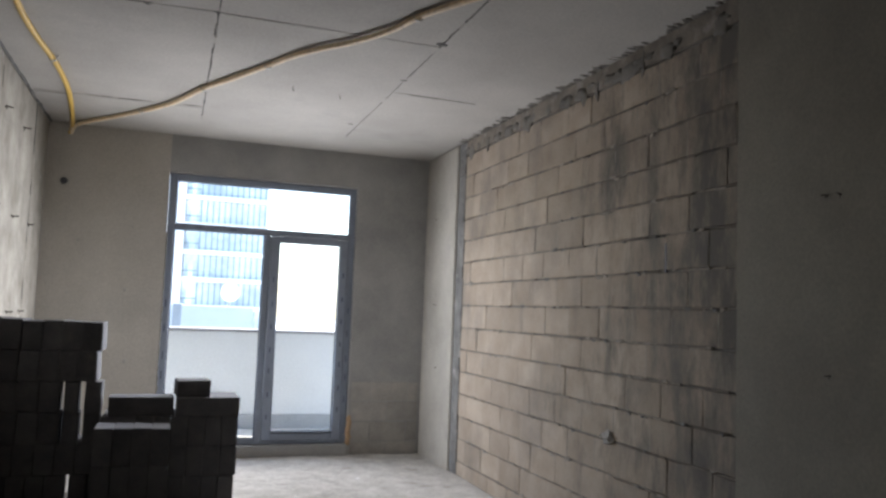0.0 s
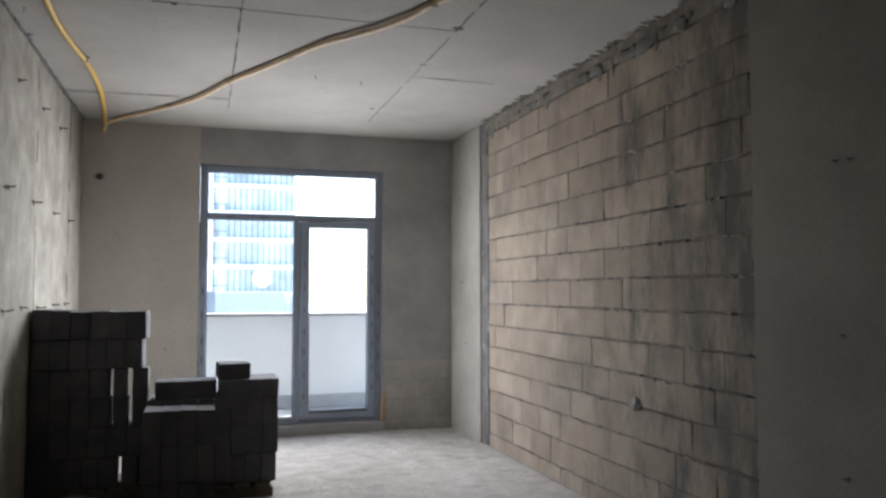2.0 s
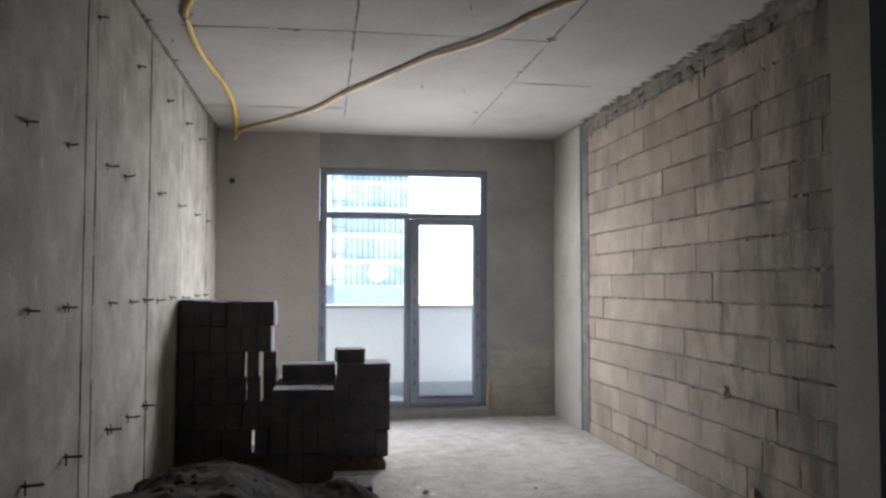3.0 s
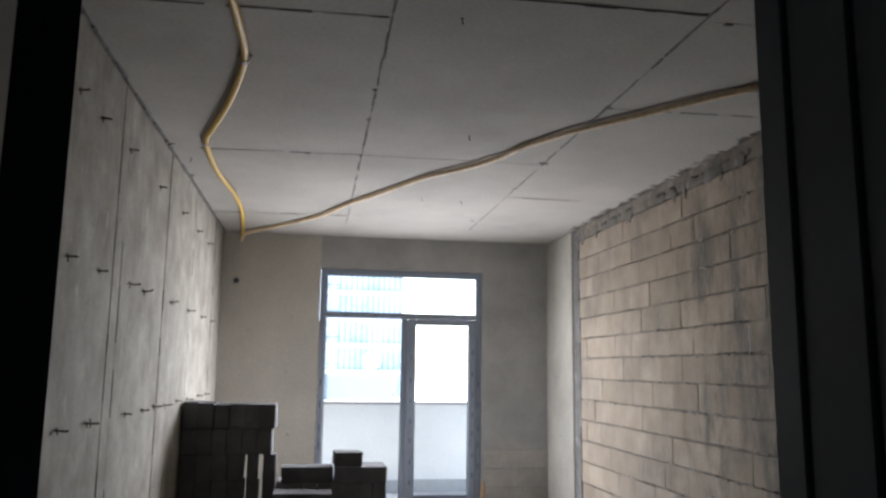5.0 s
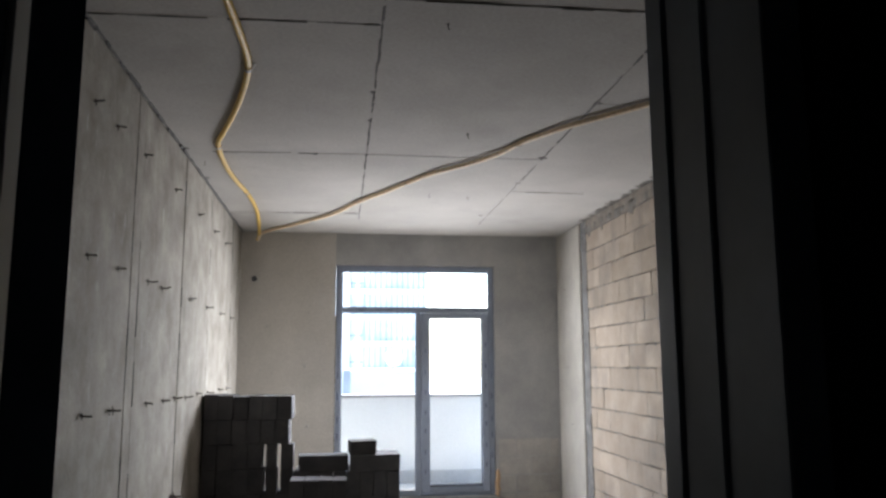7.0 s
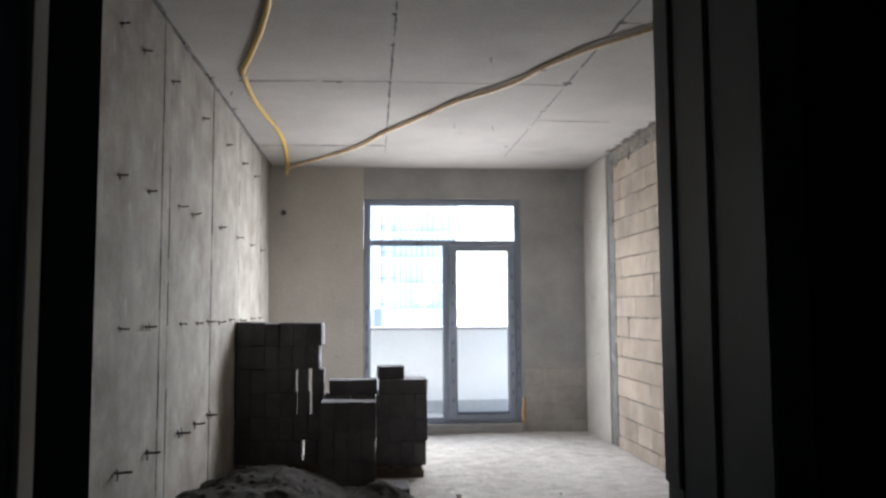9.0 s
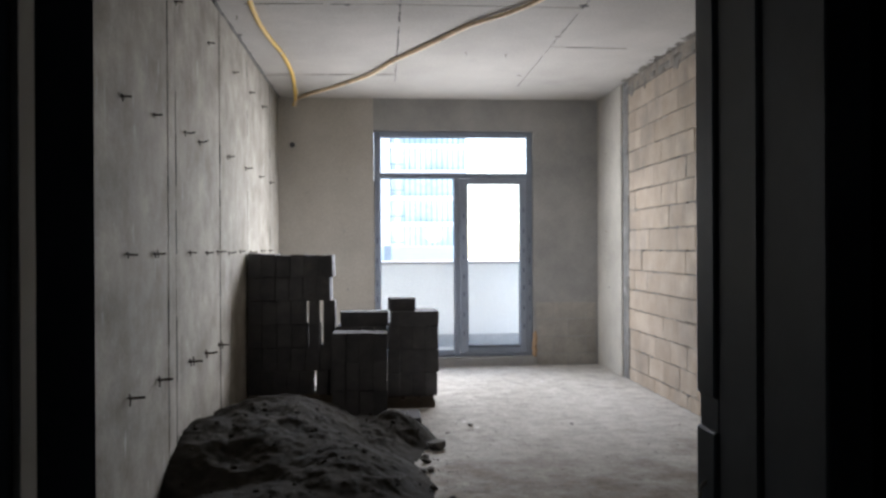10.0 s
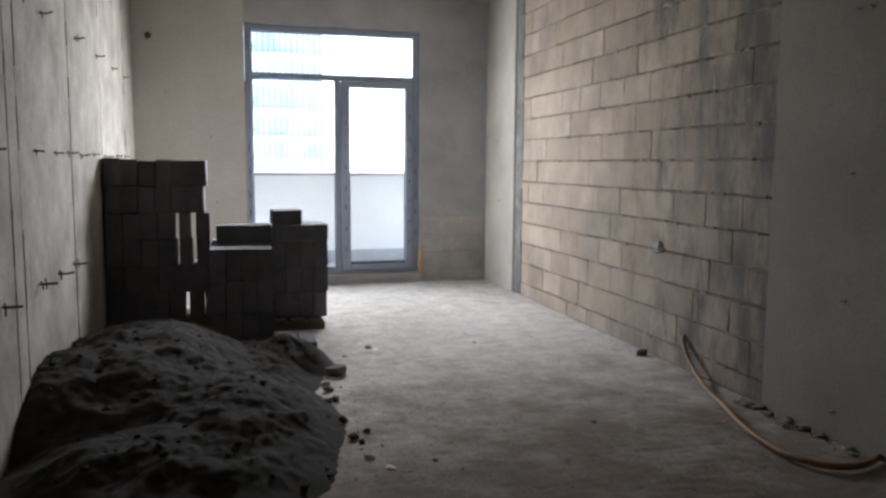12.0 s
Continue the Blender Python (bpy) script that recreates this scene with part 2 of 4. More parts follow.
def box(bm, x0, x1, y0, y1, z0, z1, bevel=0.0, mat=0):
    r = bmesh.ops.create_cube(bm, size=1.0)
    vs = r["verts"]
    for v in vs:
        v.co = Vector((x0 + (v.co.x + 0.5) * (x1 - x0), y0 + (v.co.y + 0.5) * (y1 - y0), z0 + (v.co.z + 0.5) * (z1 - z0)))
    fs = {f for v in vs for f in v.link_faces}
    for f in fs:
        f.material_index = mat
    if bevel:
        es = list({e for v in vs for e in v.link_edges})
        bmesh.ops.bevel(bm, geom=es, offset=bevel, segments=1, affect='EDGES', clamp_overlap=True)
    return vs


def to_mesh(name, bm, mats):
    me = bpy.data.meshes.new(name)
    bm.normal_update()
    bm.to_mesh(me)
    bm.free()
    for m in (mats if isinstance(mats, (list, tuple)) else [mats]):
        me.materials.append(m)
    return me


def part(name, bm, material, parent=None, label=""):
    ob = new(name, to_mesh(name, bm, material))
    ob.parent = parent
    return tagged(ob, label)


def thing(name, bm, material, label, category, group="", kind=""):
    return tagged(part(name, bm, material), label, category, group, kind)


def holder(name, label, category, kind="", at=(0, 0, 0)):
    ob = new(name)
    ob.location = at
    return tagged(ob, label, category, "", kind)


def slab(name, x0, x1, y0, y1, z0, z1, material, parent=None, bevel=0.0):
    bm = bmesh.new()
    box(bm, x0, x1, y0, y1, z0, z1, bevel)
    return part(name, bm, material, parent)


def smooth(ob):
    for p in ob.data.polygons:
        p.use_smooth = True
    return ob


def spline(pts, step=0.03):
    """Catmull-Rom through the points."""
    ps = [Vector(p) for p in pts]
    ps = [2 * ps[0] - ps[1]] + ps + [2 * ps[-1] - ps[-2]]
    out = []
    for i in range(1, len(ps) - 2):
        a, b, c, d = ps[i - 1:i + 3]
        k = max(2, int((c - b).length / step))
        for j in range(k):
            t = j / k
            out.append(0.5 * ((2 * b) + (c - a) * t + (2 * a - 5 * b + 4 * c - d) * t * t + (3 * b - a - 3 * c + d) * t ** 3))
    out.append(ps[-2])
    return out


def tube(bm, pts, radius, sides=8, ribbed=0.0):
    rings = []
    for i, p in enumerate(pts):
        d = (pts[min(i + 1, len(pts) - 1)] - pts[max(i - 1, 0)]).normalized()
        u = d.orthogonal().normalized() if abs(d.z) > 0.99 else d.cross(Vector((0, 0, 1))).normalized()
        w = d.cross(u)
        r = radius * (1 + (ribbed if i % 2 else -ribbed))
        rings.append([bm.verts.new(p + r * (math.cos(2 * math.pi * k / sides) * u + math.sin(2 * math.pi * k / sides) * w)) for k in range(sides)])
    for a, b in zip(rings, rings[1:]):
        for k in range(sides):
            bm.faces.new((a[k], a[(k + 1) % sides], b[(k + 1) % sides], b[k]))
    bm.faces.new(list(reversed(rings[0])))
    bm.faces.new(rings[-1])
    return bm


def lump(bm, centre, size, seed=0, rough=0.35, sub=2):
    r = bmesh.ops.create_icosphere(bm, subdivisions=sub, radius=1.0)
    for v in r["verts"]:
        k = 1 + rough * noise.noise(v.co * 1.6 + Vector((seed * 3.7, seed, 0)))
        v.co = Vector(centre) + Vector((v.co.x * size[0], v.co.y * size[1], v.co.z * size[2])) * k
    return bm


def block_mesh(name, lx, ly, lz, material, seed, chamfer=0.006, jitter=0.0035):
    """A block with chipped, slightly rounded edges; its origin at the middle of its base."""
    bm = bmesh.new()
    box(bm, -lx / 2, lx / 2, -ly / 2, ly / 2, 0, lz, chamfer)
    rr = random.Random(seed)
    for v in bm.verts:
        v.co += Vector((rr.uniform(-1, 1), rr.uniform(-1, 1), rr.uniform(-1, 1))) * jitter
    return to_mesh(name, bm, material)


# ---- room: left wall, cast in panels ----
H = 3.0
W = 3.6
wall_left = slab("wall_left", -0.25, -0.016, -7.1, 0.3, -0.05, H, M_JOINT)
tagged(wall_left, "grey cast concrete wall with vertical formwork joints", "wall", "", "structure")
PANEL_Y = [0.0, -0.68, -2.0, -3.115, -4.28, -4.44, -5.65, -6.9, -7.1]
for k in range(len(PANEL_Y) - 1):
    a, b = PANEL_Y[k], PANEL_Y[k + 1]
    bm = bmesh.new()
    off = RNG.uniform(-0.0025, 0.0025)
    box(bm, -0.017, off, b + 0.005, a - (0.0 if k == 0 else 0.005), -0.03, H - 0.004, 0.003)
    part("panel", bm, M_WALL, wall_left)
# ragged slurry beads beside the joints
for k, y in enumerate(PANEL_Y[1:-1]):
    bm = bmesh.new()
    z = 0.02
    while z < H - 0.1:
        dz = RNG.uniform(0.05, 0.3)
        if RNG.random() < 0.5:
            wdt = RNG.uniform(0.0015, 0.0045)
            box(bm, -0.004, RNG.uniform(0.001, 0.004), y - wdt, y + wdt, z, min(z + dz, H - 0.01), 0.002)
        z += dz
    part("joint_bead", bm, M_JOINT, wall_left)

# ---- far wall ----
wall_far = slab("wall_far", -0.25, 1.04, 0.004, 0.22, -0.05, H, M_COLUMN)
tagged(wall_far, "concrete end wall around the balcony door, mortar-washed blockwork beside it", "wall", "", "structure")
slab("lintel", 1.04, 3.8, 0.016, 0.22, 2.645, H, M_RENDERED, wall_far)
slab("blockwork", 2.84, 3.8, 0.022, 0.22, -0.05, 2.645, M_RENDERED, wall_far)
slab("threshold", 1.04, 2.84, -0.015, 0.24, -0.05, 0.10, M_RENDERED, wall_far, 0.006)

# ---- right wall: far column, blockwork, near column ----
wall_right = slab("wall_right", W + 0.012, W + 0.22, -4.70, 0.02, -0.05, H, M_MORTAR)
tagged(wall_right, "unplastered pumice block wall with raked mortar joints between concrete columns", "wall", "", "structure")
slab("column", W - 0.022, W + 0.2, -0.87, 0.014, -0.05, H - 0.004, M_FARCOL, wall_right, 0.01)
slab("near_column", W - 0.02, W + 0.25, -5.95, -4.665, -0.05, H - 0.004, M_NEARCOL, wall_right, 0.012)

# ---- door wall, and unseen dark walls added to close the spaces round it ----
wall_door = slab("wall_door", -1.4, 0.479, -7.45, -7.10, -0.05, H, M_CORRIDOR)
tagged(wall_door, "wall with the entrance doorway through it, coloured dark for the unlit corridor", "wall", "", "structure")
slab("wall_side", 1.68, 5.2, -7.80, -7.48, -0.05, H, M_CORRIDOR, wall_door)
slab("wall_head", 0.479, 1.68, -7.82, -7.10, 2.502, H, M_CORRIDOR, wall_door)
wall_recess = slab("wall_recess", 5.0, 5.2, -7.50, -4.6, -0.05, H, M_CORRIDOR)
tagged(wall_recess, "added dark wall closing the unseen side recess", "wall", "", "structure")
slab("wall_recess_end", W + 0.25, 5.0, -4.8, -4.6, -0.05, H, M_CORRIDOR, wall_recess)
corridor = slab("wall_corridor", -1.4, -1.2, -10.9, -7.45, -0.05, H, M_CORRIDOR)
tagged(corridor, "added wall closing the unlit corridor, darkened in colour", "wall", "", "structure")
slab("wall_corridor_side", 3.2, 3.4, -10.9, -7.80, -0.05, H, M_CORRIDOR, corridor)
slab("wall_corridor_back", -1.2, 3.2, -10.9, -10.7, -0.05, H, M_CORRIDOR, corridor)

# ---- floor ----


def screed_height(x, y):
    p = Vector((x * 0.9, y * 0.9, 0.3))
    h = 0.006 * noise.noise(p) + 0.003 * noise.noise(p * 4)
    rake = max(0.0, noise.noise(Vector((x * 0.5, y * 0.35, 5.0))) + 0.35)
    near = 0.12 + 0.88 * min(1.0, max(0.0, (y + 4.0) / 1.4))
    h += near * rake * 0.013 * math.sin(2 * math.pi * (y + 0.05 * noise.noise(Vector((x * 1.2, y, 2)))) / 0.062)
    h += 0.004 * noise.noise(Vector((x * 11, y * 14, 1))) + 0.003 * max(0, noise.noise(Vector((x * 25, y * 31, 7))))
    return h - 0.004


def grid_sheet(name, x0, x1, y0, y1, step, height, material):
    nx, ny = max(1, int((x1 - x0) / step)), max(1, int((y1 - y0) / step))
    vs, fs = [], []
    for j in range(ny + 1):
        for i in range(nx + 1):
            x, y = x0 + (x1 - x0) * i / nx, y0 + (y1 - y0) * j / ny
            vs.append((x, y, height(x, y)))
    for j in range(ny):
        for i in range(nx):
            a = j * (nx + 1) + i
            fs.append((a, a + 1, a + nx + 2, a + nx + 1))
    me = bpy.data.meshes.new(name)
    me.from_pydata(vs, [], fs)
    me.materials.append(material)
    for p in me.polygons:
        p.use_smooth = True
    return new(name, me)


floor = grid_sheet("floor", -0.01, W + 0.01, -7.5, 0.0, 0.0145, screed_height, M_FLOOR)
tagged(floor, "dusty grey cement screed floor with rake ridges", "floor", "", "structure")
slab("floor_base", -0.2, 5.1, -7.5, 0.2, -0.25, -0.03, M_FLOOR, floor)
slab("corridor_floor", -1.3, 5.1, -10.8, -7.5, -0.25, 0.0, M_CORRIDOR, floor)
slab("recess_floor", W + 0.01, 5.0, -7.5, -4.8, -0.03, -0.002, M_FLOOR, floor)

# ---- ceiling: one mesh, boards' imprints and slurry fins along their joints ----
bm = bmesh.new()
box(bm, -1.4, 5.2, -10.9, 0.22, H + 0.004, H + 0.25)
XS = [-0.25, 1.268, 2.535, 5.2]
YS = [[-1.13, -3.32, -5.45, -7.4], [-3.33, -5.705, -7.4], [-2.29, -4.58, -5.66, -7.4]]
for k in range(3):
    y1 = 0.01
    for y0 in YS[k]:
        o = RNG.uniform(-0.002, 0.002)
        box(bm, XS[k] + 0.0014, XS[k + 1] - 0.0014, y0 + 0.0014, y1 - 0.0014, H + o, H + 0.02)
        y1 = y0


def fin_line(bm, a, b, width, drop, keep):
    """Broken ridge of slurry between two points of the ceiling."""
    a, b = Vector(a), Vector(b)
    d = (b - a).normalized()
    side = Vector((-d.y, d.x, 0))
    s, total = 0.0, (b - a).length
    while s < total:
        ds = min(RNG.uniform(0.03, 0.14), total - s + 0.001)
        if RNG.random() < keep:
            w0 = width * RNG.uniform(0.4, 1.5)
            o = side * RNG.uniform(-0.003, 0.003)
            p, q = a + d * s + o, a + d * (s + ds) + o
            dz = drop * RNG.uniform(0.4, 1.4)
            top = [bm.verts.new((*(c + side * e).xy, H + 0.004)) for c, e in ((p, -w0), (p, w0), (q, w0), (q, -w0))]
            low = [bm.verts.new((*(c + side * e * 0.4).xy, H - dz)) for c, e in ((p, -w0), (p, w0), (q, w0), (q, -w0))]
            fl = [bm.faces.new(low)] + [bm.faces.new((top[i], top[(i + 1) % 4], low[(i + 1) % 4], low[i])) for i in range(4)]
            for f in fl:
                f.material_index = 1
        s += ds


fin_line(bm, (1.268, -0.9, H), (1.262, -7.3, H), 0.007, 0.006, 0.92)
fin_line(bm, (2.535, -0.5, H), (2.535, -7.3, H), 0.006, 0.005, 0.88)
fin_line(bm, (0.02, -1.08, H), (1.25, -1.2, H), 0.005, 0.004, 0.85)
fin_line(bm, (0.2, -3.28, H), (1.25, -3.34, H), 0.005, 0.004, 0.7)
fin_line(bm, (1.3, -5.70, H), (2.52, -5.71, H), 0.006, 0.005, 0.95)
fin_line(bm, (0.0, -5.42, H), (1.25, -5.45, H), 0.006, 0.005, 0.8)
fin_line(bm, (2.55, -2.29, H), (3.3, -2.26, H), 0.006, 0.004, 0.9)
fin_line(bm, (2.55, -4.56, H), (3.57, -4.60, H), 0.006, 0.004, 0.8)
fin_line(bm, (2.55, -5.64, H), (3.57, -5.70, H), 0.008, 0.006, 0.9)
fin_line(bm, (2.2, -3.34, H), (2.52, -3.38, H), 0.005, 0.004, 0.6)
fin_line(bm, (0.012, -0.02, H), (0.012, -7.3, H), 0.011, 0.012, 0.95)
for x, y, s in ((2.53, -2.6, 0.03), (2.53, -3.38, 0.045), (2.545, -4.57, 0.03), (2.47, -1.2, 0.03), (0.9, -3.3, 0.02), (1.25, -3.34, 0.02), (1.26, -4.1, 0.02), (1.255, -4.6, 0.018), (0.03, -2.5, 0.025), (0.03, -3.35, 0.03)):
    n0 = len(bm.faces)
    lump(bm, (x, y, H), (s, s * 0.7, 0.008), x * 9 + y, 0.5, 1)
    bm.faces.ensure_lookup_table()
    for f in bm.faces[n0:]:
        f.material_index = 1
ceiling = thing("ceiling", bm, [M_CEIL, M_JOINT], "smooth cast concrete ceiling with dark board joints", "ceiling", "", "structure")

# ---- balcony door in the far wall ----
window = holder("window_1", "film-covered plastic balcony door with fixed side pane and transom", "window", "structure", (0, 0, 0))
FY0, FY1 = 0.065, 0.135


def bar(name, x0, x1, z0, z1, parent=window, y0=FY0, y1=FY1, mat=M_PVC, bevel=0.006):
    bm = bmesh.new()
    box(bm, x0, x1, y0, y1, z0, z1, bevel)
    return part(name, bm, mat, parent)


bar("frame_jamb", 1.045, 1.115, 0.10, 2.64)
bar("frame_jamb", 2.775, 2.838, 0.10, 2.64)
bar("frame_head", 1.115, 2.775, 2.575, 2.64)
bar("frame_sill", 1.115, 1.945, 0.10, 0.165)
bar("frame_sill", 2.005, 2.775, 0.10, 0.135)
bar("transom", 1.115, 2.775, 2.115, 2.17)
bar("mullion", 1.945, 2.005, 0.10, 2.115)


def pane(x0, x1, z0, z1, parent):
    ob = bar("pane", x0 - 0.012, x1 + 0.012, z0 - 0.012, z1 + 0.012, parent, 0.094, 0.104, M_GLASS, 0.0)
    ob.visible_shadow = False
    # gasket round the glass
    for a in ((x0, x1, z0, z0 + 0.006), (x0, x1, z1 - 0.006, z1), (x0, x0 + 0.006, z0 + 0.006, z1 - 0.006), (x1 - 0.006, x1, z0 + 0.006, z1 - 0.006)):
        bar("gasket", *a, parent, 0.084, 0.094, M_PVC_DARK, 0.0)
    return ob


pane(1.115, 2.775, 2.17, 2.575, window)
pane(1.115, 1.945, 0.165, 2.115, window)

leaf = bar("door_leaf", 2.008, 2.10, 0.14, 2.11, window, 0.045, 0.115)
bar("stile", 2.69, 2.772, 0.14, 2.11, leaf, 0.045, 0.115)
bar("top_rail", 2.10, 2.69, 2.05, 2.11, leaf, 0.045, 0.115)
bar("bottom_rail", 2.10, 2.69, 0.14, 0.22, leaf, 0.045, 0.115)
bar("mitre_bevel", 2.10, 2.69, 0.205, 0.222, leaf, 0.035, 0.045, M_PVC_DARK, 0.002)
pane(2.10, 2.69, 0.22, 2.05, leaf)
for z in (0.34, 0.55, 0.78, 0.98, 1.2, 1.42, 1.66):
    bar("film_mark", 2.045, 2.058, z, z + 0.05, leaf, 0.0425, 0.045, M_MARK, 0.0)
    bar("film_mark", 2.728, 2.742, z + 0.07, z + 0.12, leaf, 0.0425, 0.045, M_MARK, 0.0)
for z in (0.5, 0.72, 0.9, 1.15, 1.38):
    bar("film_mark", 1.072, 1.084, z, z + 0.07, window, 0.0625, 0.065, M_MARK, 0.0)
    bar("film_mark", 2.80, 2.81, z, z + 0.06, window, 0.0625, 0.065, M_MARK, 0.0)
for x in (1.3, 1.62, 2.3, 2.6):
    bar("film_mark", x, x + 0.06, 2.138, 2.146, window, 0.0625, 0.065, M_MARK, 0.0)

# foam pressed into the gap beside the frame
bm = bmesh.new()
for k in range(6):
    lump(bm, (2.852 + RNG.uniform(-0.006, 0.008), 0.02, 0.13 + k * 0.04), (0.026, 0.016, 0.04), k, 0.6, 2)
smooth(thing("foam_seal", bm, M_FOAM, "orange expanding foam beside the balcony door frame", "foam"))
bm = bmesh.new()
bead = [Vector((1.041 + RNG.uniform(-0.004, 0.004), 0.03 + RNG.uniform(-0.006, 0.006), 0.14 + k * 0.045)) for k in range(44)]
tube(bm, bead, 0.012, 7, 0.2)
smooth(thing("mortar_seal", bm, M_MORTAR, "grey mortar filling beside the balcony door frame", "mortar"))

# ---- balcony ----
bm = bmesh.new()
box(bm, -2.0, 6.0, 0.22, 1.75, -0.3, 0.03)
balcony = thing("balcony_floor", bm, M_BALFLOOR, "pale screeded balcony floor", "floor", "", "structure")
bm = bmesh.new()
box(bm, -2.0, 6.0, 1.55, 1.75, 0.03, 1.12)
parapet = thing("balcony_parapet", bm, M_FACADE, "white rendered balcony parapet with a grey metal cap", "parapet", "", "structure")
# Unseen slab over the balcony, added to keep direct sun out of the room.
slab("unseen_sun_slab", -2.0, 6.0, 0.22, 1.80, 2.96, 3.2, M_FACADE, balcony)
slab("cap", -2.0, 6.0, 1.52, 1.78, 1.12, 1.155, M_CAP, parapet, 0.006)
slab("skirting", -2.0, 6.0, 1.53, 1.55, 0.03, 0.19, M_SKIRT, parapet, 0.004)

# ---- outside: far ground, lower roof, tower ----
GZ = -22.0
bm = bmesh.new()
vs = [bm.verts.new(p) for p in ((-900, 4, GZ), (900, 4, GZ), (900, 1600, GZ), (-900, 1600, GZ))]
bm.faces.new(vs)
thing("ground", bm, M_BALFLOOR, "pale town ground far below the balcony", "ground", "", "structure")

neighbour = holder("roof_building", "lower pale building with a flat roof and parapet", "building", "structure", (0, 0, 0))
slab("wall", -9.0, 3.35, 15.2, 24.0, GZ, 0.6, M_FACADE, neighbour)
slab("roof_parapet", 1.42, 3.35, 14.9, 15.2, 0.6, 1.385, M_FACADE, neighbour, 0.01)
slab("roof_parapet", -9.0, 1.20, 14.9, 15.2, 0.6, 1.385, M_FACADE, neighbour, 0.01)
slab("roof_parapet", 1.20, 1.42, 14.9, 17.0, 0.6, 1.42, M_SKIRT, neighbour, 0.01)

tower = holder("tower_block", "glass-fronted high-rise with white floor bands", "building", "structure", (0, 0, 0))
TY = 91.5
X0, X1 = -20.0, 12.2
slab("core", X0, X1, TY + 0.5, TY + 24, GZ - 20, 60, M_FACADE, tower)
FH = 3.35
for k in range(-6, 14):
    z = 4.4 + k * FH
    slab("floor_band", X0, X1, TY - 0.6, TY + 0.5, z - 0.28, z + 0.28, M_FACADE, tower, 0.02)
    slab("glazing", 2.4, X1 - 0.2, TY + 0.1, TY + 0.3, z + 0.28, z + FH - 0.28, M_TOWERGLASS, tower)
    slab("balcony_rail", 2.3, 3.9, TY - 0.55, TY - 0.47, z + 0.95, z + 1.1, M_MULLION, tower)
    slab("balcony_screen", 2.9, 3.5, TY - 0.5, TY - 0.1, z + 0.28, z + 1.7, M_TOWERGLASS, tower)
slab("pier", 0.95, 2.2, TY - 1.2, TY + 0.5, GZ - 20, 60, M_FACADE, tower, 0.03)
for i in range(12):
    x = 4.1 + i * 0.7
    slab("mullion", x - 0.07, x + 0.07, TY - 0.12, TY + 0.1, GZ - 20, 60, M_MULLION, tower)

dish = holder("satellite_dish", "white satellite dish on the neighbouring flat roof", "satellite dish", "", (2.78, 16.2, 0.6))
bm = bmesh.new()
tube(bm, [Vector((0, 0, 0)), Vector((0, 0, 0.6)), Vector((0, 0, 1.15))], 0.03, 8)
part("mast", bm, M_CAP, dish)
bm = bmesh.new()
rings = []
for i in range(6):
    r = 0.004 + i * 0.054
    rings.append([bm.verts.new((r * math.cos(2 * math.pi * k / 20), -0.18 + 0.7 * r * r, 1.2 + r * math.sin(2 * math.pi * k / 20))) for k in range(20)])
for p, q in zip(rings, rings[1:]):
    for k in range(20):
        bm.faces.new((p[k], p[(k + 1) % 20], q[(k + 1) % 20], q[k]))
bm.faces.new(rings[0])
bmesh.ops.solidify(bm, geom=bm.faces[:], thickness=0.012)
part("reflector", bm, M_FACADE, dish)
bm = bmesh.new()
tube(bm, [Vector((0, -0.18, 0.95)), Vector((-0.1, -0.4, 1.0)), Vector((-0.16, -0.55, 1.08))], 0.015, 6)
part("feed_arm", bm, M_CAP, dish)

# ---- entrance door frame (dark steel) ----
frame_set = holder("door_1", "dark painted steel entrance door frame with a brushed metal strip", "door frame", "structure", (0, 0, 0))


def jamb(x0, x1, y0, y1, z0=0.0, z1=2.22, mat=M_STEEL, name="jamb", bevel=0.003):
    bm = bmesh.new()
    box(bm, x0, x1, y0, y1, z0, z1, bevel)
    return part(name, bm, mat, frame_set)


# hinge side: face, bright rebate strip, outer casing
def splayed(name, plan, z1, mat, label=""):
    bm = bmesh.new()
    low = [bm.verts.new((x, y, 0.0)) for x, y in plan]
    high = [bm.verts.new((x, y, z1)) for x, y in plan]
    bm.faces.new(low[::-1])
    bm.faces.new(high)
    for i in range(len(plan)):
        j = (i + 1) % len(plan)
        bm.faces.new((low[i], low[j], high[j], high[i]))
    bmesh.ops.recalc_face_normals(bm, faces=bm.faces)
    bmesh.ops.bevel(bm, geom=bm.edges[:], offset=0.0015, segments=1, affect='EDGES')
    return part(name, bm, mat, frame_set, label)


splayed("jamb", [(0.482, -7.219), (0.522, -7.219), (0.576, -7.101), (0.482, -7.101)], 2.44, M_STEEL)
splayed("metal_strip", [(0.482, -7.274), (0.513, -7.274), (0.523, -7.233), (0.482, -7.223)], 2.44, M_STRIP, "bright brushed metal strip")
jamb(0.30, 0.502, -7.47, -7.278, 0.0, 2.52, M_STEEL, "architrave")
# lock side, stepped
jamb(1.613, 1.68, -7.54, -7.476, 0.0, 1.055, M_LITSTEEL)
jamb(1.613, 1.68, -7.54, -7.476, 1.105, 2.44, M_LITSTEEL)
jamb(1.619, 1.68, -7.54, -7.476, 1.0555, 1.1045, M_LITSTEEL, "bolt_pocket", 0.001)
jamb(1.619, 1.68, -7.66, -7.542, 0.0, 2.44, M_LITSTEEL)
jamb(1.625, 1.68, -7.81, -7.662, 0.0, 2.44, M_LITSTEEL)
jamb(1.681, 1.82, -7.83, -7.802, 0.0, 2.34, M_STEEL, "architrave")
jamb(0.576, 1.613, -7.81, -7.10, 2.442, 2.50, M_STEEL, "head")
bm = bmesh.new()
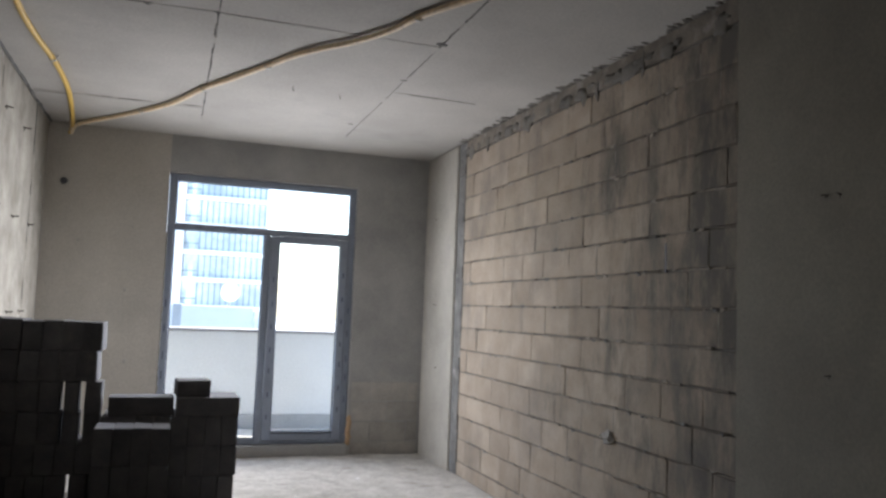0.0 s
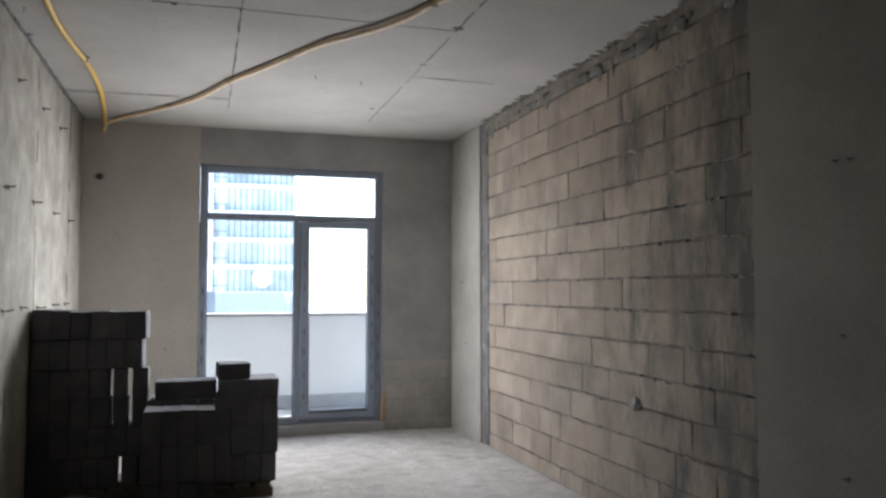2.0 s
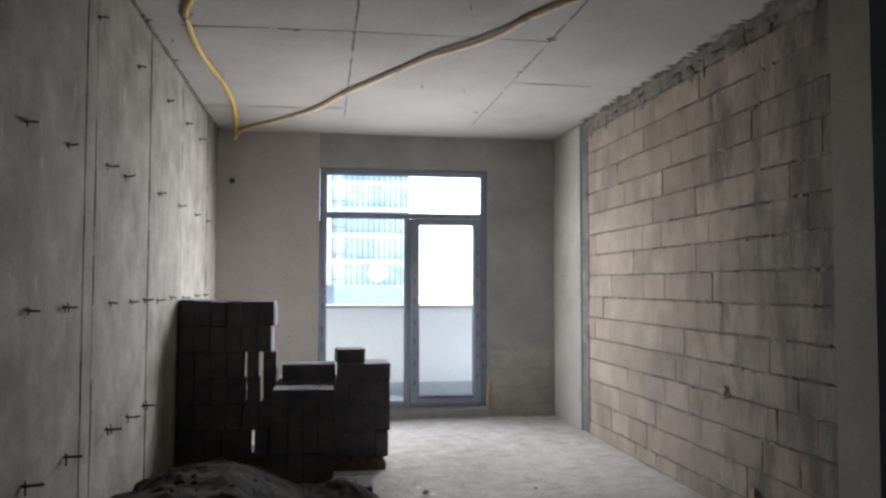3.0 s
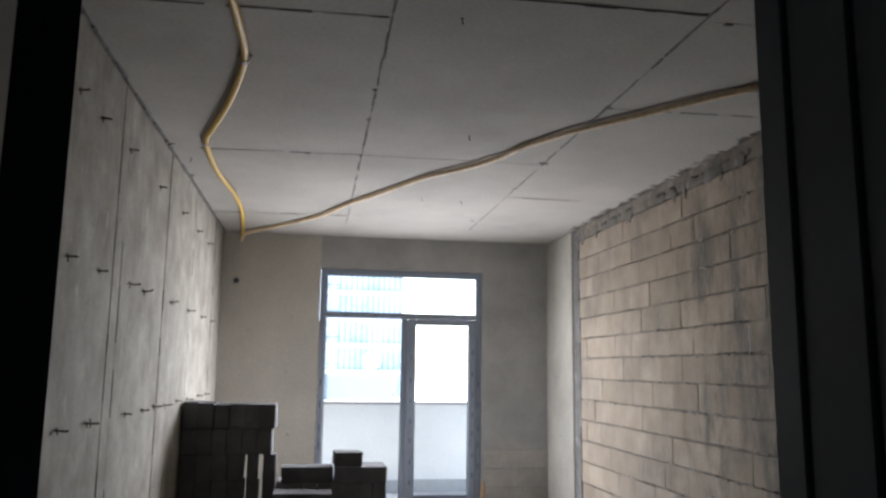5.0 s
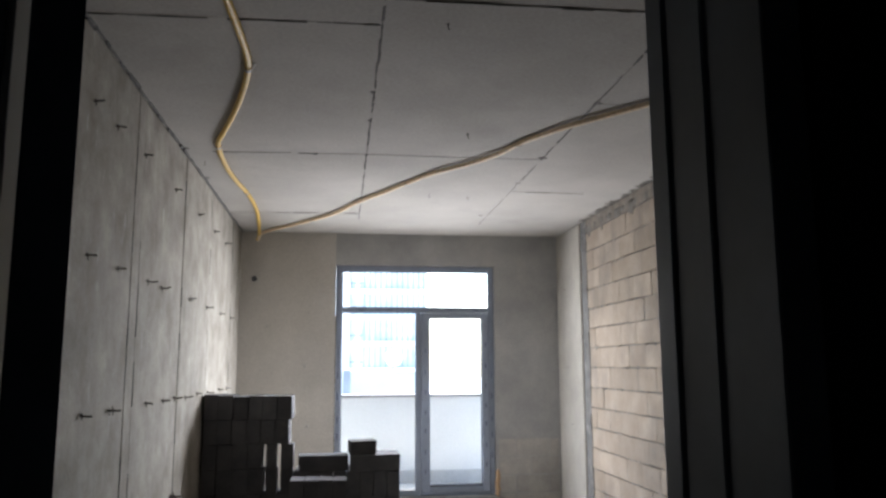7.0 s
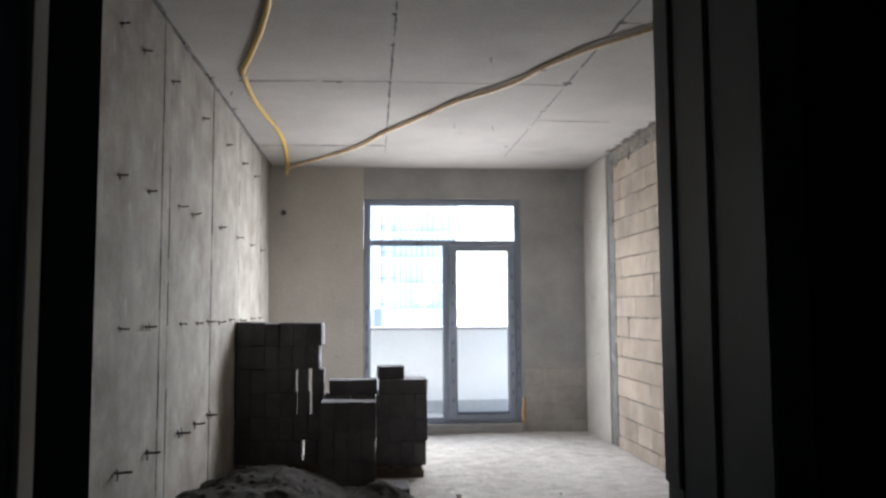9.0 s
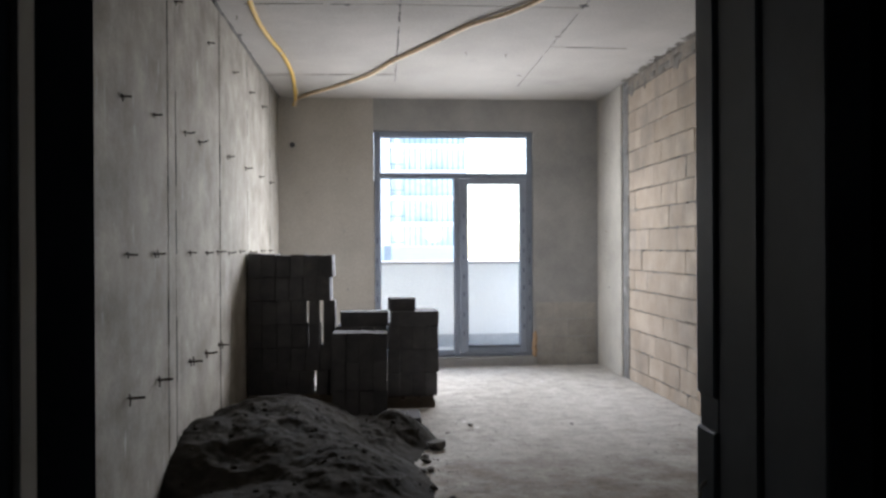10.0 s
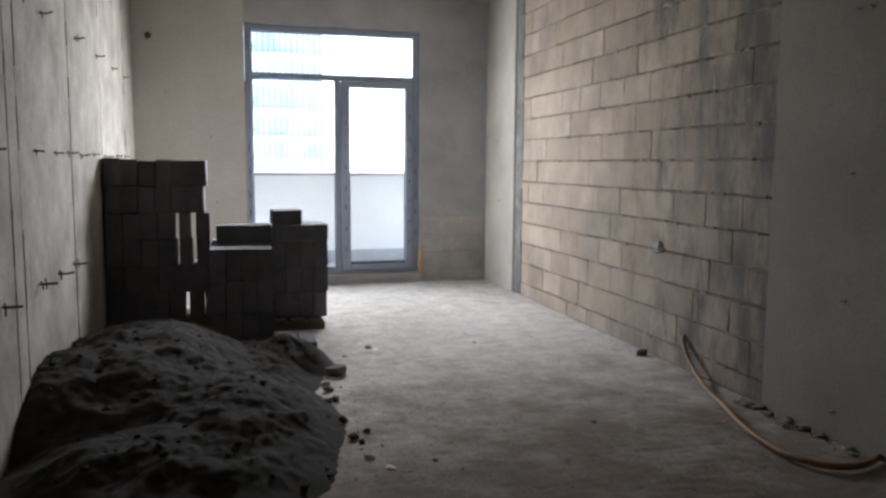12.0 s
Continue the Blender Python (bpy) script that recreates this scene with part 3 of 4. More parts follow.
tube(bm, spline([(1.615, -7.51, 0.975), (1.606, -7.51, 0.968), (1.602, -7.51, 0.93), (1.606, -7.51, 0.895), (1.615, -7.51, 0.888)], 0.01), 0.003, 6)
part("keeper", bm, M_CLIP, frame_set, "pale metal bolt keeper")

# ---- yellow conduits on the ceiling ----


def conduit(name, pts, radius, material, label, step=0.012):
    bm = bmesh.new()
    tube(bm, spline(pts, step), radius, 8, 0.06)
    return smooth(thing(name, bm, material, label, "conduit", "conduits"))


ZC = H - 0.019
side_run = conduit("conduit", [(0.57, -7.3, ZC), (0.60, -6.2, ZC), (0.635, -5.42, ZC), (0.630, -4.95, ZC), (0.522, -4.42, ZC - 0.004), (0.364, -3.86, ZC - 0.004), (0.274, -3.53, ZC), (0.245, -2.95, ZC), (0.262, -2.5, ZC - 0.004), (0.296, -2.0, ZC), (0.298, -1.35, ZC), (0.255, -0.7, ZC - 0.006), (0.20, -0.13, ZC - 0.02), (0.172, -0.035, ZC - 0.08)],
                   0.017, M_HOSE, "yellow plastic conduit clipped along the concrete ceiling")
cross_run = conduit("conduit", [(0.182, -0.035, ZC - 0.08), (0.225, -0.12, ZC - 0.02), (0.39, -0.33, ZC - 0.004), (0.61, -0.60, ZC), (1.003, -1.22, ZC - 0.004), (1.245, -1.81, ZC), (1.44, -2.22, ZC - 0.006), (1.63, -2.60, ZC), (1.80, -2.96, ZC - 0.006), (2.03, -3.28, ZC - 0.008), (2.18, -3.55, ZC - 0.006), (2.262, -3.78, ZC), (2.375, -4.02, ZC - 0.004), (2.485, -4.22, ZC - 0.006), (2.70, -4.51, ZC - 0.006), (2.96, -4.86, ZC - 0.004), (3.18, -5.11, ZC), (3.45, -5.4, ZC), (3.9, -5.8, ZC)],
                    0.018, M_HOSE_PALE, "yellow plastic conduit running diagonally across the concrete ceiling")


def clip(x, y, turn):
    bm = bmesh.new()
    arc = [Vector((0.022 * math.cos(a), 0, -0.018 - 0.024 * math.sin(a))) for a in [math.pi * i / 8 for i in range(9)]]
    pts = [Vector((0.034, 0, -0.002))] + arc + [Vector((-0.034, 0, -0.002))]
    for p, q in zip(pts, pts[1:]):
        a = [bm.verts.new(p + Vector((0, e, 0))) for e in (-0.012, 0.012)] + [bm.verts.new(q + Vector((0, e, 0))) for e in (0.012, -0.012)]
        bm.faces.new(a)
    bmesh.ops.remove_doubles(bm, verts=bm.verts, dist=0.0001)
    bmesh.ops.solidify(bm, geom=bm.faces[:], thickness=0.003)
    ob = thing("conduit_clip", bm, M_CLIP, "small grey clip holding the conduit to the ceiling", "clip", "conduit clips")
    ob.matrix_world = pose(x, y, H, 0, 0, turn)
    return ob


first = clip(0.628, -4.93, 10)
for x, y, r in ((0.27, -3.50, 10), (0.292, -2.1, 5), (0.80, -0.90, -33), (1.25, -1.83, -24), (1.62, -2.58, -26), (2.262, -3.78, -26), (3.12, -5.04, -42)):
    copy_thing(first, pose(x, y, H, 0, 0, r))

floor_hose = conduit("hose", [(3.66, -3.89, 0.20), (3.59, -3.91, 0.20), (3.565, -3.97, 0.15), (3.53, -4.10, 0.07), (3.425, -4.42, 0.024), (3.36, -4.65, 0.020), (3.25, -4.97, 0.020), (3.205, -5.2, 0.019), (3.205, -5.37, 0.019), (3.287, -5.50, 0.019), (3.44, -5.52, 0.019), (3.64, -5.425, 0.019), (4.0, -5.25, 0.019)],
                     0.015, M_HOSE_OLD, "dusty orange conduit coming out of the block wall onto the floor")
floor_hose["category"] = "hose"
floor_hose["group"] = ""

# ---- form-tie wires left in the concrete ----


def wire_mesh(seed):
    rr = random.Random(seed)
    bm = bmesh.new()
    out = rr.uniform(0.045, 0.065)
    tube(bm, spline([(-0.02, 0, 0), (0.01, 0, 0), (0.03, rr.uniform(-0.004, 0.004), rr.uniform(-0.003, 0.003)), (out, rr.uniform(-0.01, 0.01), rr.uniform(-0.006, 0.006))], 0.015), 0.0045, 5)
    tube(bm, spline([(0.004, 0.004, 0.012), (0.010, 0.0, 0.0), (0.012, -0.006, -0.016 - rr.uniform(0, 0.012))], 0.01), 0.003, 5)
    if seed == 0:
        tube(bm, spline([(0.020, 0.0, 0.022), (0.022, 0.006, 0.0), (0.02, 0.012, -0.02)], 0.02), 0.0028, 5)
    return to_mesh("tie_wire", bm, M_WIRE)


WIRES = [wire_mesh(k) for k in range(6)]


def tie_wire(x, y, z, rz=0, scale=1.0):
    ob = new("tie_wire", RNG.choice(WIRES))
    ob.matrix_world = pose(x, y, z, 0, RNG.uniform(-6, 6), rz + RNG.uniform(-10, 10)) @ Matrix.Scale(scale, 4)
    tagged(ob, "rusty stub of form-tie wire sticking out of the concrete", "wire", "form-tie wires")


LEFT_TIES = {2.68: (-5.20, -4.85, -4.30, -3.48, -2.62, -1.86, -1.2), 1.996: (-5.18, -4.71, -4.10, -3.75, -2.87, -2.12, -1.37, -0.70),
             1.307: (-5.12, -4.71, -4.0, -3.57, -3.24, -2.86, -2.4, -1.9, -1.3, -0.8), 0.674: (-5.11, -4.65, -4.02, -3.60, -3.21), 0.068: (-5.12,)}
for z, ys in LEFT_TIES.items():
    for y in ys:
        tie_wire(0.0, y, z + RNG.uniform(-0.006, 0.006), 0, 1.0 if z > 0.7 else 1.3)
for z in (1.95, 1.23, 0.654, 0.13):
    tie_wire(W - 0.02, -5.20 + RNG.uniform(-0.02, 0.02), z, 180, 0.55)
tie_wire(W - 0.02, -5.27, 1.945, 180, 0.5)
tie_wire(W - 0.02, -0.33, 2.35, 180, 0.4)
tie_wire(W - 0.03, -0.4, 1.5, 180, 0.4)
tie_wire(W - 0.03, -0.5, 0.9, 180, 0.4)

for x, y in ((1.9, -3.9), (2.2, -2.05), (0.1, -3.0), (1.55, -5.5), (1.85, -2.1)):
    ob = new("tie_wire", WIRES[2])
    ob.matrix_world = pose(x, y, H, 0, 90, RNG.uniform(0, 360)) @ Matrix.Scale(0.5, 4)
    tagged(ob, "short rusty wire end in the concrete ceiling", "wire", "form-tie wires")

# dark cap for a pipe hole's shade, small tie holes, in the end wall
bm = bmesh.new()
bmesh.ops.create_cone(bm, cap_ends=True, segments=20, radius1=0.032, radius2=0.028, depth=0.03)
bmesh.ops.rotate(bm, verts=bm.verts, matrix=Matrix.Rotation(radians(90), 3, 'X'))
hole_cap = thing("pipe_hole_cap", bm, M_PVC_DARK, "dark cap drawn for the shade of a pipe hole in the end wall", "pipe")
hole_cap.location = (0.150, 0.0, 2.475)
for x, z, s in ((0.24, 1.48, 0.014), (0.72, 1.52, 0.017), (0.5, 0.9, 0.014), (0.76, 0.88, 0.018), (0.3, 1.95, 0.009), (0.75, 2.1, 0.008)):
    bm = bmesh.new()
    lump(bm, (x, 0.004, z), (s, 0.004, s * 1.2), x * 7, 0.5, 1)
    thing("tie_plug", bm, M_RUBBLE, "small mortar plug in the concrete end wall", "plug", "mortar plugs")

# ---- stacked blocks ----
BL_SLIM = [block_mesh("concrete_block", 0.112, 0.39, 0.194, M_STACK, k, 0.005, 0.004) for k in range(6)]
BL_FLAT = [block_mesh("concrete_block", 0.405, 0.19, 0.122, M_STACK, 40 + k, 0.006, 0.004) for k in range(3)]
BL_HALF = block_mesh("concrete_block", 0.222, 0.19, 0.114, M_STACK, 60, 0.008, 0.005)
TALL = "slim pumice block standing in the tall stack, darkened as backlit"
LOW = "slim pumice block standing in the low stack, darkened as backlit"


def put_block(mesh, x, y, z, rz=0.0, label=LOW, scale=(1, 1, 1)):
    ob = new("concrete_block", mesh)
    ob.matrix_world = pose(x, y, z, 0, 0, rz) @ Matrix.Diagonal((*scale, 1))
    return tagged(ob, label, "block", "stacked blocks")


def put_slim(left, right, front, z, depth=0.39, label=TALL, tall=1.0):
    """A slim block standing on its edge between two places across the room."""
    wide = right - left
    put_block(RNG.choice(BL_SLIM), (left + right) / 2, front + depth / 2 + RNG.uniform(0, 0.014), z, RNG.uniform(-0.5, 0.5), label,
              (wide / 0.112, depth / 0.39, tall))


def pallet_under(label, x0, x1, y0, y1, top):
    base = holder("pallet", label, "pallet", "", ((x0 + x1) / 2, (y0 + y1) / 2, 0))
    hx, hy = (x1 - x0) / 2, (y1 - y0) / 2
    for k in range(3):
        bm = bmesh.new()
        yc = -hy + 0.05 + k * (hy - 0.05)
        box(bm, -hx, hx, yc - 0.045, yc + 0.045, -0.004, top - 0.026, 0.004)
        part("bearer", bm, M_WOOD, base)
    n = int(2 * hx / 0.12)
    for k in range(n):
        bm = bmesh.new()
        xc = -hx + 2 * hx * (k + 0.5) / n
        box(bm, xc - 0.05, xc + 0.05, -hy, hy, top - 0.025, top - 0.001, 0.004)
        part("deck_board", bm, M_WOOD, base)


pallet_under("low wooden pallet under the tall block stack", 0.01, 0.73, -2.14, -1.70, 0.113)
pallet_under("low wooden pallet under the low block stack", 0.75, 1.565, -2.22, -1.72, 0.086)

# tall stack: six courses of slim blocks on edge, with see-through slits in three of them
FRONT, Z0, DZ = -2.13, 0.114, 0.195
SLITS = {3: [0.733, 0.635, 0.599, 0.517, 0.489, 0.375], 2: [0.730, 0.640, 0.606, 0.520, 0.500, 0.380],
         0: [0.735, 0.690, 0.678, 0.582, 0.550, 0.440]}
for k in range(6):
    if k in SLITS:
        e = SLITS[k]
        for i in (0, 2, 4):
            put_slim(e[i + 1], e[i], FRONT, Z0 + k * DZ, 0.2)
        x, depth = e[5] - 0.002, 0.2
    else:
        x, depth = {1: 0.727, 4: 0.697, 5: 0.719}[k], 0.39
    n = round((x - 0.014) / 0.114)
    wide = (x - 0.014) / n
    for i in range(n):
        tall = 1.0 if k < 5 else RNG.choice((0.955, 0.985, 1.0, 1.03)) + 0.05 * (i == n - 1)
        put_slim(x - (i + 1) * wide + 0.0012, x - i * wide - 0.0012, FRONT, Z0 + k * DZ, depth, TALL, tall)

# low stack: three courses on edge, a course laid flat on top
LZ, LD = 0.087, 0.196
for k, right in enumerate((1.585, 1.600, 1.598)):
    wide = (right - 1.172) / 4
    for i in range(4):
        put_slim(right - (i + 1) * wide + 0.001, right - i * wide - 0.001, -2.16, LZ + k * LD, 0.39, LOW)
for k in range(3):
    wide = (1.17 - 0.745) / 4
    for i in range(4):
        put_slim(1.17 - (i + 1) * wide + 0.001, 1.17 - i * wide - 0.001, -2.16, LZ + k * LD, 0.39, LOW)
TOP = LZ + 3 * LD
for j in range(2):
    put_block(BL_FLAT[j], 1.398, -2.062 + j * 0.196, TOP, RNG.uniform(-0.6, 0.6), "pumice block laid flat on the low stack")
put_block(BL_FLAT[2], 0.979, -2.03, TOP, 1.2, "pumice block laid flat on the low stack")
put_block(BL_HALF, 1.294, -2.02, TOP + 0.123, 5, "broken half block lying on the low stack")
# blocks standing on the floor in front of the low stack
for k in range(3):
    for i in range(4):
        put_slim(0.742 + i * 0.106, 0.846 + i * 0.106, -2.64, 0.004 + k * 0.223 if k else 0.004, 0.235, "slim pumice block in front of the low stack, darkened as backlit", 1.146)
for i in range(2):
    put_slim(1.19 + i * 0.105, 1.293 + i * 0.105, -3.27, 0.002, 0.3, "slim pumice block on the floor, half buried in sand, darkened as backlit", 0.75)

# ---- sand heap ----


def heap(x, y):
    def hill(cx, cy, rx, ry, hh, p=1.3):
        d = ((x - cx) / rx) ** 2 + ((y - cy) / ry) ** 2
        return hh * max(0.0, 1 - d) ** p
    h = max(hill(0.42, -3.62, 0.72, 1.3, 0.34, 0.9), hill(0.85, -4.35, 0.58, 0.95, 0.23), hill(0.10, -3.98, 0.62, 0.78, 0.31, 0.9),
            hill(1.0, -3.35, 0.46, 0.8, 0.15), hill(1.2, -3.28, 0.32, 0.42, 0.215), hill(0.62, -4.85, 0.74, 0.75, 0.17))
    q = Vector((x, y, 0))
    ridge = 1 - abs(noise.noise(q * 3.3 + Vector((3, 1, 0)))) * 2.2
    clod = 1 - abs(noise.noise(q * 9.0)) * 2
    h += (0.03 * ridge + 0.014 * noise.noise(q * 5.5) + 0.010 * clod + 0.008 * noise.noise(q * 23) + 0.006 * noise.noise(q * 50) - 0.015) * min(1, h * 8)
    return h


vs, fs = [], []
NX, NY = 124, 270
HX0, HX1, HY0, HY1 = 0.002, 1.55, -5.75, -2.35
for j in range(NY + 1):
    for i in range(NX + 1):
        x, y = HX0 + (HX1 - HX0) * i / NX, HY0 + (HY1 - HY0) * j / NY
        h = heap(x, y)
        vs.append((x, y, h - 0.012 if h > 0.004 else -0.02))
for j in range(NY):
    for i in range(NX):
        a = j * (NX + 1) + i
        fs.append((a, a + 1, a + NX + 2, a + NX + 1))
me = bpy.data.meshes.new("sand_heap")
me.from_pydata(vs, [], fs)
me.materials.append(M_SAND)
for p in me.polygons:
    p.use_smooth = True
tagged(new("sand_heap", me), "heap of dark sand against the concrete wall", "sand", "", "stuff")

bm = bmesh.new()
for k in range(300):
    x, y = RNG.uniform(0.03, 1.5), RNG.uniform(-5.5, -2.5)
    h = heap(x, y)
    if h > 0.01 or (x > 1.1 and RNG.random() < 0.3):
        r = 0.005 + 0.015 * RNG.random() ** 3
        lump(bm, (x, y, max(h - 0.012, 0.0) + r * 0.3), (r, r * RNG.uniform(0.7, 1.2), r * RNG.uniform(0.5, 0.8)), k, 0.7, 1)
tagged(part("sand_clods", bm, M_SAND), "small dark clods strewn over the sand heap", "sand", "", "stuff")

# ---- lumps and rubble ----


def stone(x, y, s, material=M_RUBBLE, label="chip of mortar lying on the screed", flat=0.45):
    bm = bmesh.new()
    lump(bm, (0, 0, 0), (s, s * RNG.uniform(0.6, 0.9), s * flat), x * 13 + y * 7, 0.7, 1)
    ob = thing("rubble_chip", bm, material, label, "rubble", "rubble chips")
    ob.matrix_world = pose(x, y, screed_height(x, y) + s * flat * 0.55, RNG.uniform(-10, 10), RNG.uniform(-10, 10), RNG.uniform(0, 360))
    return ob


stone(1.485, -3.52, 0.075, M_DARKSTONE, "fist-sized dark lump on the floor beside the sand", 0.6)
stone(1.60, -3.1, 0.024)
stone(1.78, -2.9, 0.03)
stone(1.72, -4.98, 0.016, M_DARKSTONE, "small dark stone on the screed")
stone(1.45, -4.9, 0.028)
stone(1.36, -4.05, 0.05, M_DARKSTONE, "dark lump at the foot of the sand heap")
stone(1.3, -3.3, 0.05, M_DARKSTONE, "dark lump at the foot of the sand heap")
stone(3.525, -3.53, 0.036, M_DARKSTONE, "dark lump at the foot of the block wall", 0.9)
stone(2.55, -2.9, 0.018)
stone(2.6, -4.7, 0.014, M_DARKSTONE, "small dark stone on the screed")
for x, y in ((1.47, -3.33), (1.44, -3.42), (1.75, -2.75), (1.82, -2.95), (1.52, -5.02), (2.1, -1.6), (1.95, -0.9), (1.6, -2.55), (2.7, -1.1)):
    stone(x, y, RNG.uniform(0.015, 0.028), M_FACADE, "pale flake of plaster on the screed", 0.2)
for k in range(16):
    stone(RNG.uniform(1.2, 1.5), RNG.uniform(-4.9, -2.95), RNG.uniform(0.012, 0.04), M_DARKSTONE, "dark clod at the edge of the sand heap", 0.6)
for k in range(26):
    x, y = RNG.uniform(1.5, 3.4), -0.5 - 5.2 * RNG.random()
    stone(x, y, RNG.uniform(0.004, 0.011))

# fine crumbs along the foot of the walls and over the floor
bm = bmesh.new()
for k in range(650):
    u = RNG.random()
    if u < 0.4:
        x, y = W - 0.02 - abs(RNG.gauss(0, 0.06)), RNG.uniform(-5.3, -0.1)
    elif u < 0.6:
        x, y = 1.42 + RNG.gauss(0, 0.12), RNG.uniform(-5.2, -2.6)
    else:
        x, y = RNG.uniform(1.3, 3.5), RNG.uniform(-5.6, -0.2)
    s = RNG.uniform(0.002, 0.007)
    lump(bm, (x, y, screed_height(x, y) + s * 0.4), (s, s * 0.8, s * 0.6), k, 0.6, 1)
tagged(part("crumbs", bm, M_RUBBLE), "fine mortar crumbs scattered over the screed", "rubble", "", "stuff")

# mortar droppings along the foot of the near column
bm = bmesh.new()
for k in range(26):
    y = RNG.uniform(-5.42, -4.55)
    lump(bm, (W - 0.03 - RNG.uniform(0, 0.10), y, 0.005), (RNG.uniform(0.01, 0.03), RNG.uniform(0.015, 0.04), RNG.uniform(0.004, 0.012)), k, 0.6, 2)
tagged(part("mortar_droppings", bm, M_MORTAR), "grey mortar droppings at the foot of the concrete column", "mortar", "", "stuff")

# ---- right wall's pieces ----
# packed mortar below the ceiling, with a ragged lip smeared on it
bm = bmesh.new()
for k in range(36):
    y = RNG.uniform(-4.55, -1.06)
    big = RNG.random()
    lump(bm, (W, y, H - 0.07 - 0.05 * big), (0.003 + 0.001 * big, 0.02 + 0.06 * RNG.random(), 0.02 + 0.06 * big * big), k, 0.8, 2)
for k in range(190):
    y = RNG.uniform(-4.65, -1.0)
    reach = 0.008 + 0.05 * RNG.random() ** 2
    lump(bm, (W - reach * 0.5, y, H - 0.001), (reach, RNG.uniform(0.006, 0.03), RNG.uniform(0.002, 0.006)), 300 + k, 0.8, 1)
smooth(part("packing_mortar", bm, M_MORTAR, wall_right, "ragged grey mortar packed under the ceiling"))
slab("packing_bed", W - 0.0005, W + 0.03, -4.69, -1.05, H - 0.128, H - 0.002, M_BEDJOINT, wall_right)
# mortar strip against the far column and smears at the near one
bm = bmesh.new()
z = 0.0
while z < H - 0.03:
    dz = RNG.uniform(0.08, 0.2)
    box(bm, W - 0.008 + RNG.uniform(0, 0.008), W + 0.02, -1.045 + RNG.uniform(-0.012, 0.012), -0.872, z, min(H - 0.004, z + dz), 0.003)
    z += dz
part("joint_mortar", bm, M_JOINT, wall_right, "dark mortar strip beside the concrete column")
bm = bmesh.new()
lump(bm, (W - 0.006, -3.57, 0.725), (0.022, 0.06, 0.035), 5, 0.7, 2)
part("mortar_lump", bm, M_RUBBLE, wall_right)

WALLB = [block_mesh("block", 0.06, 0.383, 0.186, M_BLOCK, 80 + k, 0.003, 0.002) for k in range(8)]


WALLF = [block_mesh("block", 0.06, 0.383, 0.186, M_FARBLOCK, 95 + k, 0.003, 0.002) for k in range(4)]


def wall_block(parent, x, ya, yb, za, zb, turn=0.0, along='y'):
    """One block of a wall from ya to yb, cut to size."""
    ob = new("block", RNG.choice(WALLB if along == 'y' else WALLF))
    ly, lz = (yb - ya), (zb - za)
    sc = Matrix.Diagonal((1, ly / 0.383, lz / 0.186, 1))
    mid = (ya + yb) / 2
    base = pose(x, mid, za, RNG.uniform(-0.35, 0.35), 0, turn + RNG.uniform(-0.25, 0.25)) if along == 'y' else pose(mid, x, za, 0, RNG.uniform(-0.35, 0.35), 90 + RNG.uniform(-0.2, 0.2))
    ob.matrix_world = base @ sc
    ob.parent = parent


J0, CH = 0.1255, 0.1955
HEADS = []
rows = [(0.0, J0 - 0.006)] + [(J0 + k * CH + 0.0035, J0 + (k + 1) * CH - 0.0065) for k in range(14)]
for k, (za, zb) in enumerate(rows):
    y = -1.052
    first_len = (0.365, 0.18)[k % 2] + RNG.uniform(-0.03, 0.03)
    n = 0
    while y > -4.64:
        ln = first_len if n == 0 else 0.365 + RNG.uniform(-0.02, 0.02)
        ye = max(y - ln, -4.66)
        if y - ye > 0.04:
            wall_block(wall_right, W + 0.03 + RNG.uniform(-0.003, 0.003), ye, y - (RNG.uniform(0.003, 0.006) if RNG.random() < 0.35 else RNG.uniform(0.0025, 0.004)), za + RNG.uniform(0, 0.003), zb - RNG.uniform(0, 0.004))
        HEADS.append((ye, za, zb))
        y = ye
        n += 1
